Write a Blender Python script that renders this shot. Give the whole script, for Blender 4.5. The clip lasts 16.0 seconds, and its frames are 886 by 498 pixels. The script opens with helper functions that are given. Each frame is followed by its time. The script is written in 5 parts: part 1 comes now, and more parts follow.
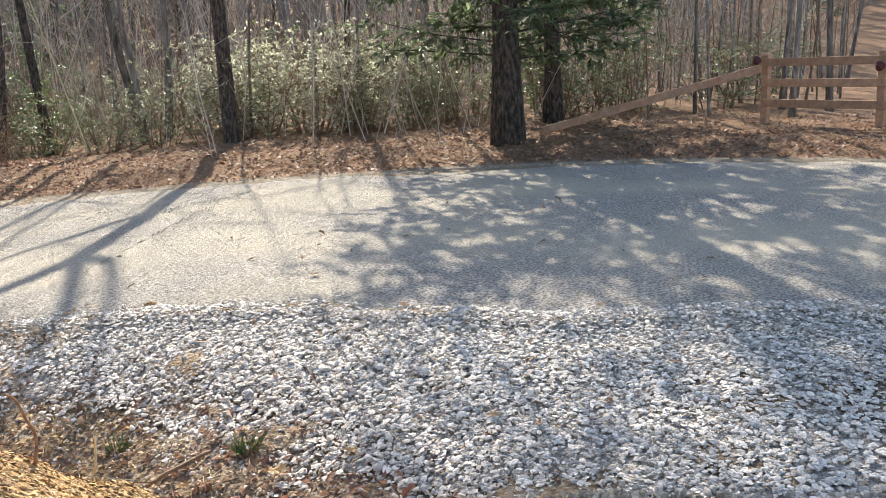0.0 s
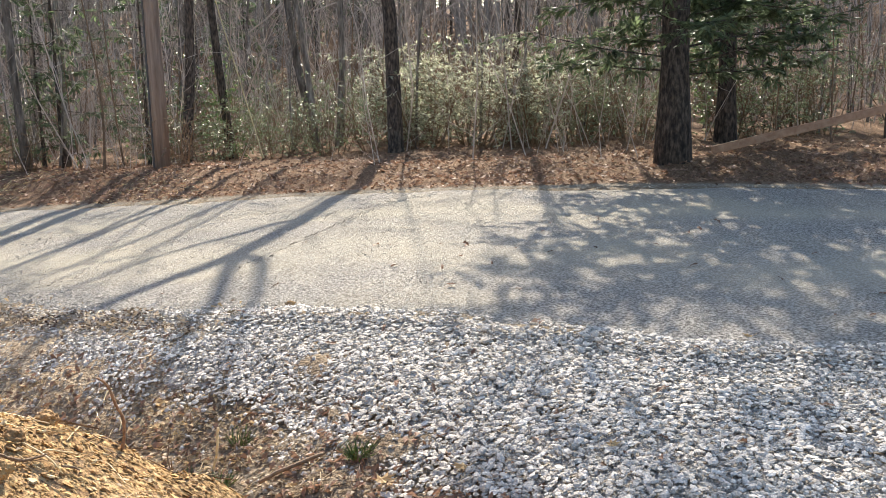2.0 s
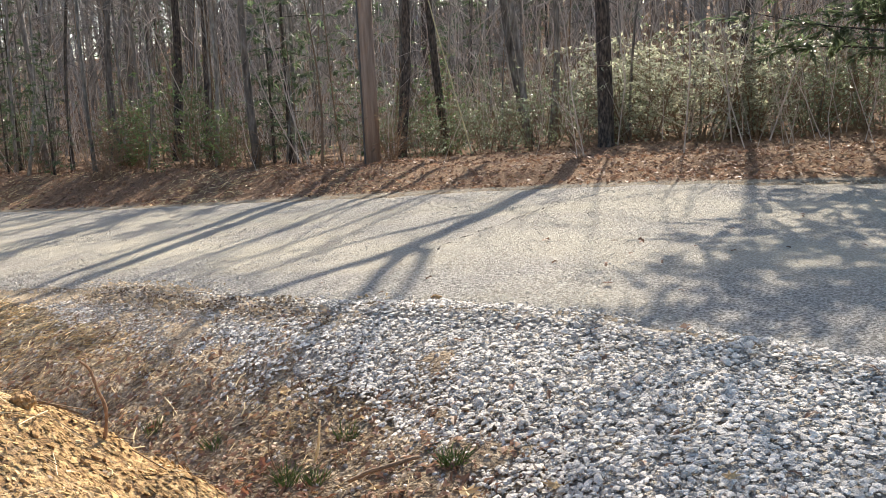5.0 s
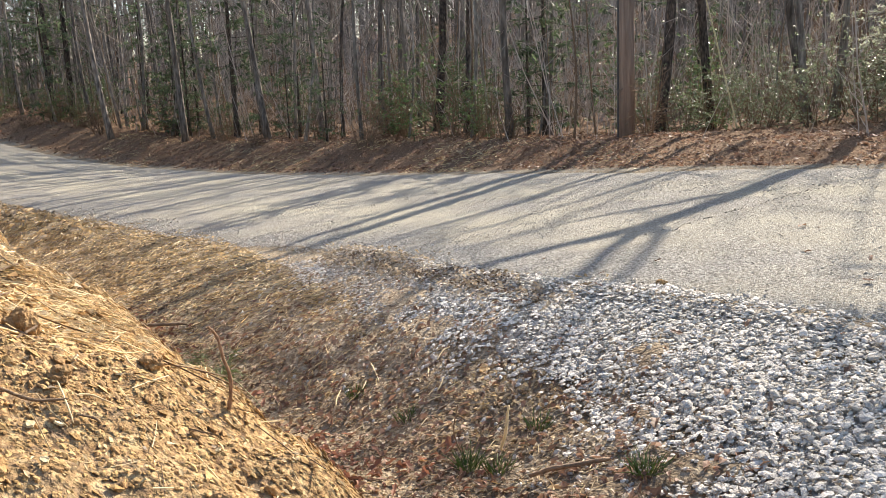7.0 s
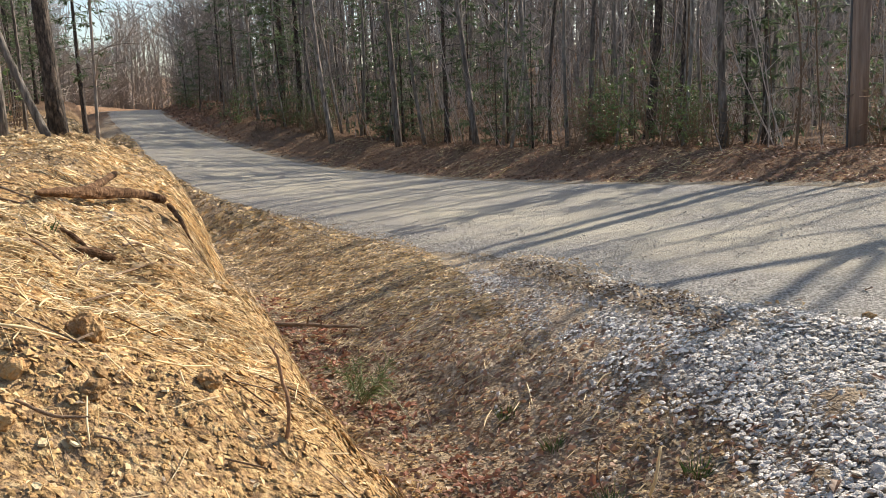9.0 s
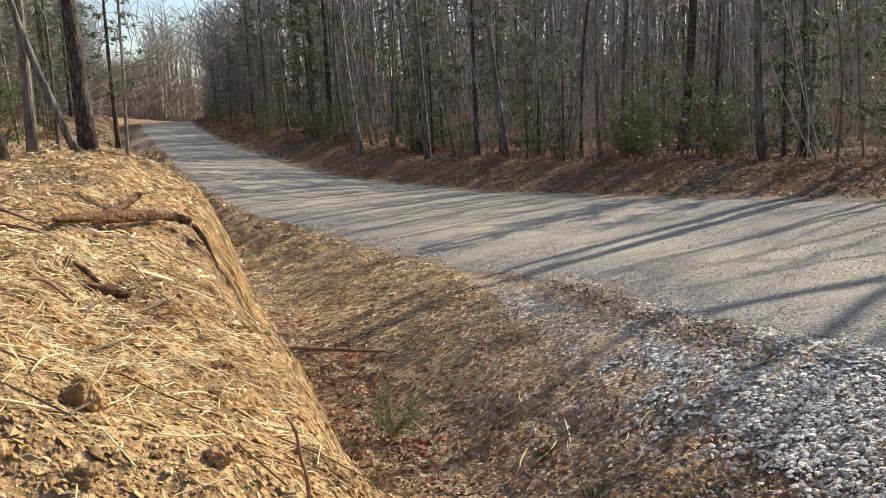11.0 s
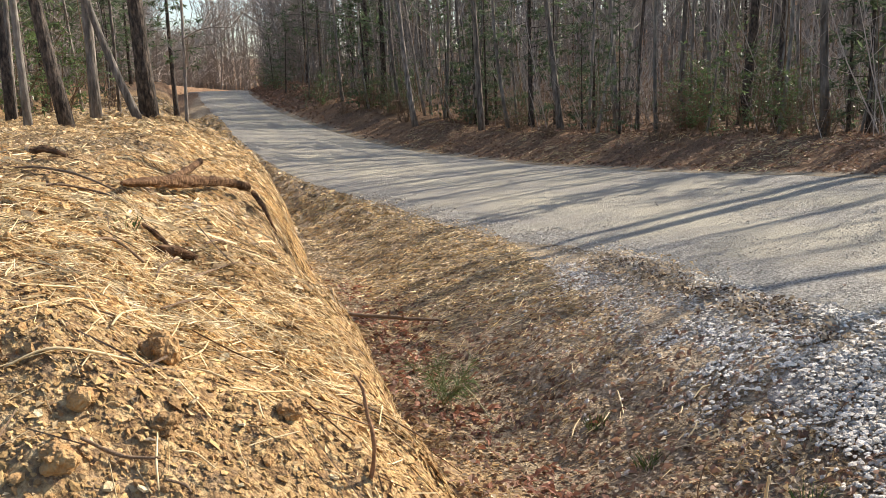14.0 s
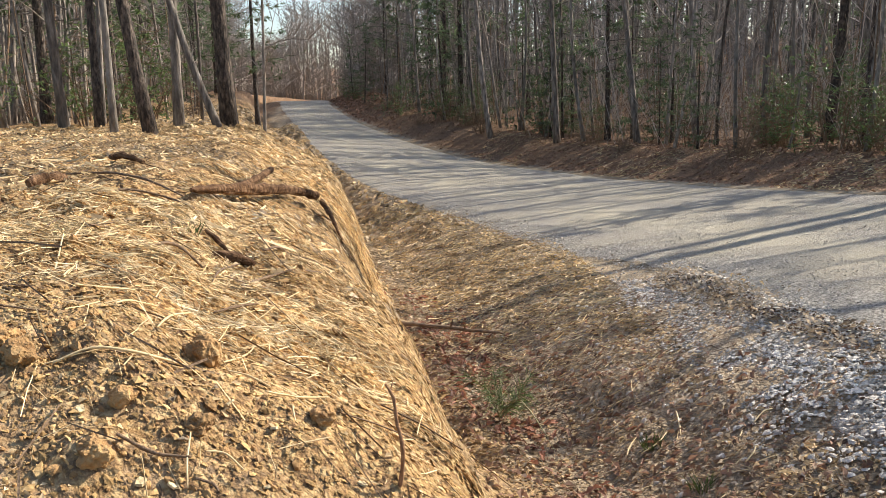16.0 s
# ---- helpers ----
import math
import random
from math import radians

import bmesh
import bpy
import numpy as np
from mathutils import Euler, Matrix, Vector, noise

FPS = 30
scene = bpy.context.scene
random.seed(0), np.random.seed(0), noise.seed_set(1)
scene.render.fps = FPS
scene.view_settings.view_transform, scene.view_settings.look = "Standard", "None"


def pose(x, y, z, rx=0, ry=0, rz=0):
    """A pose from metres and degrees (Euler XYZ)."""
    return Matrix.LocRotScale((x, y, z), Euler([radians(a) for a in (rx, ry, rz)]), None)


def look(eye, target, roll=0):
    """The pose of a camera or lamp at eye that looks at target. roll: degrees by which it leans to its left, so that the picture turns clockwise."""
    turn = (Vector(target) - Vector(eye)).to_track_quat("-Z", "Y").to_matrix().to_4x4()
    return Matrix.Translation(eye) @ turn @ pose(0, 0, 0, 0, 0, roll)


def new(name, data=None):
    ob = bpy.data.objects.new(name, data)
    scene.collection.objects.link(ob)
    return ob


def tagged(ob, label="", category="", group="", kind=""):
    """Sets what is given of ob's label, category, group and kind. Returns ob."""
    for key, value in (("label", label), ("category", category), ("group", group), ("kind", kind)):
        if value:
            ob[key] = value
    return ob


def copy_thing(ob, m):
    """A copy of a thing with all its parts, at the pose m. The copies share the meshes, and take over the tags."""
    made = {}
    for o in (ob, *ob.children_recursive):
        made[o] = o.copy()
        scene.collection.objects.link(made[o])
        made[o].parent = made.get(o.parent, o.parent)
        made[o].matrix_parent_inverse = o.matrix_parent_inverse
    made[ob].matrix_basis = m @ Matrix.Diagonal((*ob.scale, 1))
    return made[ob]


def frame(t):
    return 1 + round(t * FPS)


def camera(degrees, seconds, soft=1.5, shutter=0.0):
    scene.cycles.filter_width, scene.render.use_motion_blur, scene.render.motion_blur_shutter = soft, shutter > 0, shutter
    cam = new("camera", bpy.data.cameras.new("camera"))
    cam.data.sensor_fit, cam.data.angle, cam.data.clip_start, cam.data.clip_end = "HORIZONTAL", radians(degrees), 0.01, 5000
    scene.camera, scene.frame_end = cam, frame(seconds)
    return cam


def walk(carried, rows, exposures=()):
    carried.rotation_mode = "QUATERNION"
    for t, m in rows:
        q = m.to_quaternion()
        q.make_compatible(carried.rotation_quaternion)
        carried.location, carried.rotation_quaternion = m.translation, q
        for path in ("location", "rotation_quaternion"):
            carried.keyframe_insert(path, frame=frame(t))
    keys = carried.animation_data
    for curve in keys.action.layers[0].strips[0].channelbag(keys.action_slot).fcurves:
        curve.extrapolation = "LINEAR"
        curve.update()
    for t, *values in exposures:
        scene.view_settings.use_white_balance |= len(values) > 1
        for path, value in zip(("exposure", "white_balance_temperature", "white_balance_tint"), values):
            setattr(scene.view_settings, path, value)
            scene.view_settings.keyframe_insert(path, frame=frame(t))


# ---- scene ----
cam = camera(54.31, 16.0, soft=0.75)


def aim(x, y, z, yaw, pitch, roll):
    """A pose from the eye and from yaw (to the left of +y), pitch (up) and roll in degrees."""
    return pose(x, y, z, 90 + pitch, 0, yaw) @ pose(0, 0, 0, 0, 0, roll)


PATH = [
    (0.0, aim(-1.221, -0.829, 1.720, -38.49, -11.55, -2.27)),
    (0.5, aim(-1.212, -0.782, 1.723, -37.32, -12.11, -2.19)),
    (1.0, aim(-1.179, -0.725, 1.717, -34.69, -12.22, -2.34)),
    (1.5, aim(-1.065, -0.810, 1.677, -30.66, -11.07, -1.17)),
    (2.0, aim(-0.959, -0.816, 1.663, -27.39, -10.17, -1.13)),
    (2.5, aim(-0.869, -0.700, 1.643, -25.33, -9.97, -2.62)),
    (3.0, aim(-0.764, -0.702, 1.628, -21.74, -9.31, -3.05)),
    (3.2, aim(-0.711, -0.722, 1.611, -20.52, -8.95, -2.99)),
    (5.3, aim(-0.143, -0.662, 1.524, -10.03, -9.99, -2.61)),
    (5.5, aim(-0.120, -0.612, 1.516, -9.03, -10.19, -2.63)),
    (6.0, aim(-0.070, -0.455, 1.508, -5.56, -9.97, -2.67)),
    (6.5, aim(0.024, -0.414, 1.491, 1.07, -9.55, -2.85)),
    (7.0, aim(0.136, -0.342, 1.468, 6.02, -10.71, -2.45)),
    (7.5, aim(0.177, -0.161, 1.446, 8.22, -11.58, -2.61)),
    (8.0, aim(0.201, -0.000, 1.457, 11.59, -10.69, -2.84)),
    (8.5, aim(0.309, 0.017, 1.419, 17.21, -9.40, -2.91)),
    (9.0, aim(0.383, 0.061, 1.423, 20.25, -9.61, -2.50)),
    (9.5, aim(0.369, 0.185, 1.434, 21.09, -9.38, -2.61)),
    (10.0, aim(0.292, 0.313, 1.460, 21.59, -9.24, -3.15)),
    (12.3, aim(0.266, 0.280, 1.495, 22.85, -8.44, -1.99)),
    (12.5, aim(0.266, 0.275, 1.492, 22.51, -8.60, -1.99)),
    (13.0, aim(0.260, 0.271, 1.484, 22.60, -9.47, -1.99)),
    (13.5, aim(0.251, 0.262, 1.478, 24.38, -10.27, -2.27)),
    (14.0, aim(0.250, 0.263, 1.480, 25.63, -10.59, -2.22)),
    (14.5, aim(0.245, 0.277, 1.481, 26.09, -10.20, -2.10)),
    (15.0, aim(0.245, 0.277, 1.483, 27.13, -9.92, -2.20)),
    (15.5, aim(0.285, 0.281, 1.490, 29.19, -9.87, -1.93)),
    (16.0, aim(0.340, 0.289, 1.484, 30.61, -9.67, -1.59)),
]

EXPOSURES = [(0.0, 1.27), (1.5, 1.22), (2.5, 1.0), (3.2, .82), (5.5, 1.05), (6.5, 1.0), (7.5, .95), (8.0, .68), (8.5, .52), (9.0, .64), (9.5, .78), (10.0, .6), (12.5, .5), (13.0, .65), (13.5, .7), (14.5, .71), (15.0, .78), (15.5, .72), (16.0, .68)]
walk(cam, PATH, EXPOSURES)

# ---- daylight ----
SUN_YAW, SUN_UP = -31.0, 33.0     # degrees: to the right of +y, and above the horizon
world = bpy.data.worlds.new("sky")
scene.world = world
world.use_nodes = True
sky = world.node_tree.nodes.new("ShaderNodeTexSky")
sky.sky_type = 'NISHITA'
sky.sun_disc = False
sky.dust_density = 1.6
sky.sun_elevation = radians(SUN_UP)
sky.sun_rotation = radians(-SUN_YAW)
backing = world.node_tree.nodes["Background"]
backing.inputs[1].default_value = 0.135
world.node_tree.links.new(sky.outputs[0], backing.inputs[0])
sun = new("sun", bpy.data.lights.new("sun", 'SUN'))
sun.data.energy, sun.data.angle, sun.data.color = 5.4, radians(0.6), (1.0, 0.905, 0.765)
sun_way = Vector((math.sin(radians(-SUN_YAW)) * math.cos(radians(SUN_UP)), math.cos(radians(SUN_YAW)) * math.cos(radians(SUN_UP)), math.sin(radians(SUN_UP))))
sun.matrix_world = look(sun_way * 60, (0, 0, 0))


# ---- materials ----
def material(name, stops, scale=8.0, rough=0.9, bump=0.3, bump_scale=60.0, detail=8.0, island=0.0, objects=0.0, gloss=0.5, second=None, stretch=None):
    """A surface of noise between colour stops, with a finer relief; island and objects: how far single pieces differ in brightness."""
    m = bpy.data.materials.new(name)
    m.use_nodes = True
    t = m.node_tree
    b = t.nodes["Principled BSDF"]
    b.inputs["Roughness"].default_value = rough
    b.inputs["Specular IOR Level"].default_value = gloss
    where = t.nodes.new("ShaderNodeTexCoord")
    out = where.outputs["Object"]
    if stretch:
        mapping = t.nodes.new("ShaderNodeMapping")
        mapping.inputs["Scale"].default_value = stretch
        t.links.new(out, mapping.inputs[0])
        out = mapping.outputs[0]
    n = t.nodes.new("ShaderNodeTexNoise")
    n.inputs["Scale"].default_value, n.inputs["Detail"].default_value, n.inputs["Roughness"].default_value = scale, detail, .62
    t.links.new(out, n.inputs["Vector"])
    ramp = t.nodes.new("ShaderNodeValToRGB")
    e = ramp.color_ramp.elements
    for k, (pos, col) in enumerate(stops):
        el = e[k] if k < 2 else e.new(pos)
        el.position, el.color = pos, (*col, 1)
    t.links.new(n.outputs[0], ramp.inputs[0])
    colour = ramp.outputs[0]
    if second:
        big, tint, amount = second
        n2 = t.nodes.new("ShaderNodeTexNoise")
        n2.inputs["Scale"].default_value, n2.inputs["Detail"].default_value = big, 4
        t.links.new(out, n2.inputs["Vector"])
        r2 = t.nodes.new("ShaderNodeMapRange")
        r2.inputs[1].default_value, r2.inputs[2].default_value, r2.inputs[4].default_value = .42, .66, amount
        t.links.new(n2.outputs[0], r2.inputs[0])
        mix = t.nodes.new("ShaderNodeMix")
        mix.data_type = 'RGBA'
        t.links.new(r2.outputs[0], mix.inputs[0])
        t.links.new(colour, mix.inputs[6])
        mix.inputs[7].default_value = (*tint, 1)
        colour = mix.outputs[2]
    for share, node, socket in ((island, "ShaderNodeNewGeometry", "Random Per Island"), (objects, "ShaderNodeObjectInfo", "Random")):
        if share:
            g = t.nodes.new(node)
            r = t.nodes.new("ShaderNodeMapRange")
            r.inputs[3].default_value, r.inputs[4].default_value = 1 - share, 1 + share
            t.links.new(g.outputs[socket], r.inputs[0])
            hsv = t.nodes.new("ShaderNodeHueSaturation")
            t.links.new(r.outputs[0], hsv.inputs["Value"])
            t.links.new(colour, hsv.inputs["Color"])
            colour = hsv.outputs[0]
    t.links.new(colour, b.inputs["Base Color"])
    if bump:
        n3 = t.nodes.new("ShaderNodeTexNoise")
        n3.inputs["Scale"].default_value, n3.inputs["Detail"].default_value = bump_scale, 7
        t.links.new(out, n3.inputs["Vector"])
        bp = t.nodes.new("ShaderNodeBump")
        bp.inputs["Strength"].default_value, bp.inputs["Distance"].default_value = bump, .035
        t.links.new(n3.outputs[0], bp.inputs["Height"])
        t.links.new(bp.outputs[0], b.inputs["Normal"])
    return m


def leafy(name, stops, light=.5, rough=.5, gloss=.4, island=.35):
    """A thin leaf that lets some light through."""
    m = material(name, stops, 3.0, rough, 0, island=island, gloss=gloss)
    t = m.node_tree
    b, o = t.nodes["Principled BSDF"], t.nodes["Material Output"]
    tr = t.nodes.new("ShaderNodeBsdfTranslucent")
    t.links.new(b.inputs["Base Color"].links[0].from_socket, tr.inputs[0])
    mix = t.nodes.new("ShaderNodeMixShader")
    mix.inputs[0].default_value = light
    t.links.new(b.outputs[0], mix.inputs[1])
    t.links.new(tr.outputs[0], mix.inputs[2])
    t.links.new(mix.outputs[0], o.inputs[0])
    return m


STONE = material("limestone", [(.3, (.485, .435, .378)), (.55, (.64, .585, .515)), (.75, (.77, .715, .64))], 30, .9, .5, 120, island=.32, objects=.28, gloss=.2)
CHIP = material("gravel_chips", [(.25, (.30, .275, .235)), (.6, (.45, .42, .365)), (.8, (.60, .565, .49))], 18, .9, .2, 150, island=.25)
ROAD = material("packed_gravel", [(.40, (.14, .127, .112)), (.5, (.31, .286, .254)), (.60, (.52, .487, .435))], 46, .95, .8, 95, second=(.8, (.52, .455, .325), .35), gloss=.15)
GRIT = material("dusty_gravel_bed", [(.40, (.30, .265, .225)), (.5, (.46, .415, .36)), (.60, (.60, .55, .485))], 42, .95, 1.0, 70, gloss=.1)
STRAW = leafy("straw", [(.3, (.58, .425, .215)), (.55, (.75, .595, .345)), (.75, (.87, .755, .52))], .15, .55, .35, .4)
DEAD_LEAF = leafy("dead_oak_leaf", [(.3, (.165, .092, .06)), (.55, (.295, .178, .118)), (.75, (.49, .345, .24))], .3, .6, .3, .45)
RUSSET = leafy("russet_dead_leaf", [(.3, (.17, .07, .042)), (.55, (.31, .145, .09)), (.75, (.52, .31, .21))], .3, .6, .3, .5)
SCRAP = leafy("brown_leaf_scraps", [(.3, (.24, .185, .125)), (.55, (.49, .395, .28)), (.75, (.76, .65, .49))], .3, .8, .15, .6)
TAN_SCRAP = leafy("tan_leaf_scraps", [(.3, (.32, .215, .112)), (.55, (.60, .455, .265)), (.75, (.84, .70, .48))], .3, .8, .15, .55)
CLOD = material("clay_clod", [(.3, (.27, .145, .06)), (.55, (.45, .27, .112)), (.75, (.60, .41, .195))], 14, .95, .6, 60, island=.3, objects=.2)
TWIG = material("dead_twig", [(.3, (.12, .075, .045)), (.6, (.23, .15, .09)), (.8, (.36, .26, .16))], 18, .85, .4, 90, objects=.25)
BARK = material("grey_brown_bark", [(.35, (.07, .059, .05)), (.52, (.19, .163, .138)), (.7, (.38, .335, .292))], 12, .95, 1.0, 24, objects=.35, stretch=(1, 1, .22))
PALE_BARK = material("pale_grey_bark", [(.35, (.1, .088, .076)), (.52, (.225, .2, .172)), (.7, (.42, .38, .335))], 12, .95, .6, 30, objects=.3, stretch=(1, 1, .3))
PINE_BARK = material("plated_pine_bark", [(.38, (.02, .016, .013)), (.5, (.066, .051, .041)), (.64, (.155, .12, .094))], 20, .95, 1.0, 30, objects=.2, stretch=(1, 1, .35))
POLE_WOOD = material("weathered_pole_wood", [(.3, (.17, .115, .085)), (.55, (.27, .195, .15)), (.8, (.38, .29, .235))], 16, .9, .5, 40, stretch=(1, 1, .08))
RAIL_WOOD = material("treated_lumber", [(.3, (.32, .17, .10)), (.55, (.44, .26, .16)), (.8, (.55, .36, .23))], 10, .8, .3, 50, objects=.15, stretch=(1, 1, 1))
LOG_WOOD = material("dry_rotten_log", [(.35, (.05, .026, .014)), (.52, (.14, .08, .045)), (.7, (.30, .19, .11))], 24, .95, 1.0, 45, gloss=.1, stretch=(.3, 1, 1))
NEEDLE = leafy("evergreen_needles", [(.3, (.075, .105, .058)), (.6, (.145, .19, .10)), (.8, (.24, .29, .165))], .55, .5, .35, .5)
BROAD = leafy("glossy_evergreen_leaf", [(.3, (.075, .12, .042)), (.6, (.15, .215, .08)), (.8, (.28, .33, .16))], .5, .36, .5, .5)
# Sun shining through the leaves is put into this paler colour.
LIT_LEAF = leafy("pale_understorey_leaf", [(.3, (.33, .345, .23)), (.6, (.47, .48, .345)), (.8, (.66, .66, .52))], .6, .5, .35, .4)
GRASS = leafy("green_grass", [(.3, (.08, .13, .035)), (.6, (.17, .23, .07)), (.8, (.34, .35, .15))], .4, .5, .3, .4)
BUD = leafy("reddish_brown_twigs_and_leaves", [(.3, (.13, .095, .065)), (.6, (.22, .17, .12)), (.8, (.33, .265, .19))], .3, .7, .2, .4)


def ground_material():
    """Soil, straw, leaf litter and gravelly dirt, shared out by the painted zones of the sheet."""
    m = material("woodland_ground", [(.35, (.095, .073, .05)), (.52, (.235, .185, .128)), (.68, (.44, .36, .255))], 22, .97, .9, 42, gloss=.08)
    t = m.node_tree
    b = t.nodes["Principled BSDF"]
    base = b.inputs["Base Color"].links[0].from_socket
    zone = t.nodes.new("ShaderNodeVertexColor")
    zone.layer_name = "zone"
    split = t.nodes.new("ShaderNodeSeparateColor")
    t.links.new(zone.outputs[0], split.inputs[0])
    where = t.nodes.new("ShaderNodeTexCoord")
    for k, (scale, stops) in enumerate(((34, [(.41, (.125, .06, .024)), (.5, (.38, .22, .088)), (.6, (.64, .45, .215))]),
                                        (34, [(.36, (.085, .05, .031)), (.52, (.21, .13, .08)), (.68, (.44, .30, .19))]),
                                        (30, [(.38, (.15, .12, .085)), (.5, (.27, .24, .19)), (.64, (.44, .41, .34))]))):
        n = t.nodes.new("ShaderNodeTexNoise")
        n.inputs["Scale"].default_value, n.inputs["Detail"].default_value, n.inputs["Roughness"].default_value = scale, 8, .7
        t.links.new(where.outputs["Object"], n.inputs["Vector"])
        ramp = t.nodes.new("ShaderNodeValToRGB")
        for j, (pos, col) in enumerate(stops):
            el = ramp.color_ramp.elements[j] if j < 2 else ramp.color_ramp.elements.new(pos)
            el.position, el.color = pos, (*col, 1)
        t.links.new(n.outputs[0], ramp.inputs[0])
        mix = t.nodes.new("ShaderNodeMix")
        mix.data_type = 'RGBA'
        t.links.new(split.outputs[k], mix.inputs[0])
        t.links.new(base, mix.inputs[6])
        t.links.new(ramp.outputs[0], mix.inputs[7])
        base = mix.outputs[2]
    n = t.nodes.new("ShaderNodeTexNoise")
    n.inputs["Scale"].default_value, n.inputs["Detail"].default_value, n.inputs["Roughness"].default_value = 38, 8, .7
    t.links.new(where.outputs["Object"], n.inputs["Vector"])
    ramp = t.nodes.new("ShaderNodeValToRGB")
    for j, (pos, col) in enumerate([(.38, (.25, .175, .11)), (.5, (.48, .365, .24)), (.62, (.72, .59, .42))]):
        el = ramp.color_ramp.elements[j] if j < 2 else ramp.color_ramp.elements.new(pos)
        el.position, el.color = pos, (*col, 1)
    t.links.new(n.outputs[0], ramp.inputs[0])
    mix = t.nodes.new("ShaderNodeMix")
    mix.data_type = 'RGBA'
    t.links.new(zone.outputs["Alpha"], mix.inputs[0])
    t.links.new(base, mix.inputs[6])
    t.links.new(ramp.outputs[0], mix.inputs[7])
    t.links.new(mix.outputs[2], b.inputs["Base Color"])
    return m


def add_wear(m, tint):
    """Wheel tracks: fine dusty stone pressed into the lane."""
    t = m.node_tree
    b = t.nodes["Principled BSDF"]
    base = b.inputs["Base Color"].links[0].from_socket
    zone = t.nodes.new("ShaderNodeVertexColor")
    zone.layer_name = "wear"
    share = t.nodes.new("ShaderNodeMath")
    share.operation = 'MULTIPLY'
    share.inputs[1].default_value = .8
    t.links.new(zone.outputs[0], share.inputs[0])
    mix = t.nodes.new("ShaderNodeMix")
    mix.data_type = 'RGBA'
    t.links.new(share.outputs[0], mix.inputs[0])
    t.links.new(base, mix.inputs[6])
    mix.inputs[7].default_value = (*tint, 1)
    t.links.new(mix.outputs[2], b.inputs["Base Color"])


add_wear(ROAD, (.50, .45, .345))
RED_TWIG = material("reddish_twig", [(.3, (.16, .075, .035)), (.6, (.32, .17, .085)), (.8, (.46, .29, .16))], 60, .85, .3, 90)
# Lightened twig colour: the sunlit haze deep in the wood is painted in.
SUNNY_TWIGS = material("grey_brown_twigs", [(.3, (.36, .30, .25)), (.6, (.54, .465, .4)), (.8, (.68, .61, .54))], 5, .85, 0, objects=.3)
BOUGHS = material("dark_grey_limbs", [(.3, (.15, .125, .103)), (.6, (.27, .232, .197)), (.8, (.42, .37, .32))], 5, .85, 0, objects=.3)
# Far twigs, their brown lightened to carry the sunlit haze between trunks.
DISTANT = material("distant_brown_twigs", [(.3, (.27, .235, .203)), (.6, (.41, .36, .315)), (.8, (.55, .49, .43))], .6, .9, 0)
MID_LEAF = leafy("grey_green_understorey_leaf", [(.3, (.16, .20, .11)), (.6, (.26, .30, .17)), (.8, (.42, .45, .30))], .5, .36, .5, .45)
GROUND = ground_material()


# ---- building helpers ----
def mesh_object(name, verts, faces, mat, parent=None, label="", shade=False):
    me = bpy.data.meshes.new(name)
    me.from_pydata([tuple(v) for v in verts], [], faces)
    me.materials.append(mat)
    if shade:
        me.shade_smooth()
    ob = new(name, me)
    if parent is not None:
        ob.parent = parent
    return tagged(ob, label)


def part(name, bm, mat, parent, label=""):
    me = bpy.data.meshes.new(name)
    bm.to_mesh(me)
    bm.free()
    me.materials.append(mat)
    ob = new(name, me)
    ob.parent = parent
    return tagged(ob, label)


def thing(name, x, y, z, label, category, group="", turn=0.0):
    ob = new(name)
    ob.empty_display_size = .2
    ob.matrix_basis = pose(x, y, z, 0, 0, turn)
    return tagged(ob, label, category, group)


def tube(points, radii, sides, verts, faces, close=True):
    """Adds a tube along points to lists of verts and faces."""
    pts = [Vector(p) for p in points]
    n0 = len(verts)
    side = Vector((1, 0, 0))
    for k, p in enumerate(pts):
        way = (pts[min(k + 1, len(pts) - 1)] - pts[max(k - 1, 0)]).normalized()
        a = (side - way * side.dot(way))
        if a.length < .05:
            a = Vector((0, 1, 0)) - way * way.y
        a.normalize()
        side = a
        b = way.cross(a)
        for j in range(sides):
            w = 2 * math.pi * j / sides
            verts.append(tuple(p + (a * math.cos(w) + b * math.sin(w)) * radii[k]))
    for k in range(len(pts) - 1):
        for j in range(sides):
            q = (j + 1) % sides
            faces.append((n0 + k * sides + j, n0 + k * sides + q, n0 + (k + 1) * sides + q, n0 + (k + 1) * sides + j))
    if close:
        faces.append(tuple(n0 + j for j in reversed(range(sides))))
        faces.append(tuple(n0 + (len(pts) - 1) * sides + j for j in range(sides)))


def crooked(rng, start, way, length, n, wander, droop=0.0):
    """A bent line of n + 1 points."""
    p, w, out = Vector(start), Vector(way).normalized(), [Vector(start)]
    for _ in range(n):
        w = (w + Vector((rng.uniform(-1, 1), rng.uniform(-1, 1), rng.uniform(-1, 1) - droop)) * wander).normalized()
        p = p + w * (length / n)
        out.append(p.copy())
    return out


def leaf_blade(verts, faces, place, way, normal, length, width, fold=.15):
    """One pointed leaf of two triangles, folded along its midrib."""
    way = Vector(way).normalized()
    side = way.cross(Vector(normal))
    if side.length < 1e-3:
        side = way.orthogonal()
    side.normalize()
    up = side.cross(way)
    n = len(verts)
    p = Vector(place)
    verts += [tuple(p), tuple(p + way * length * .5 + side * width * .5 + up * fold * width), tuple(p + way * length), tuple(p + way * length * .5 - side * width * .5 + up * fold * width)]
    faces += [(n, n + 1, n + 2), (n, n + 2, n + 3)]


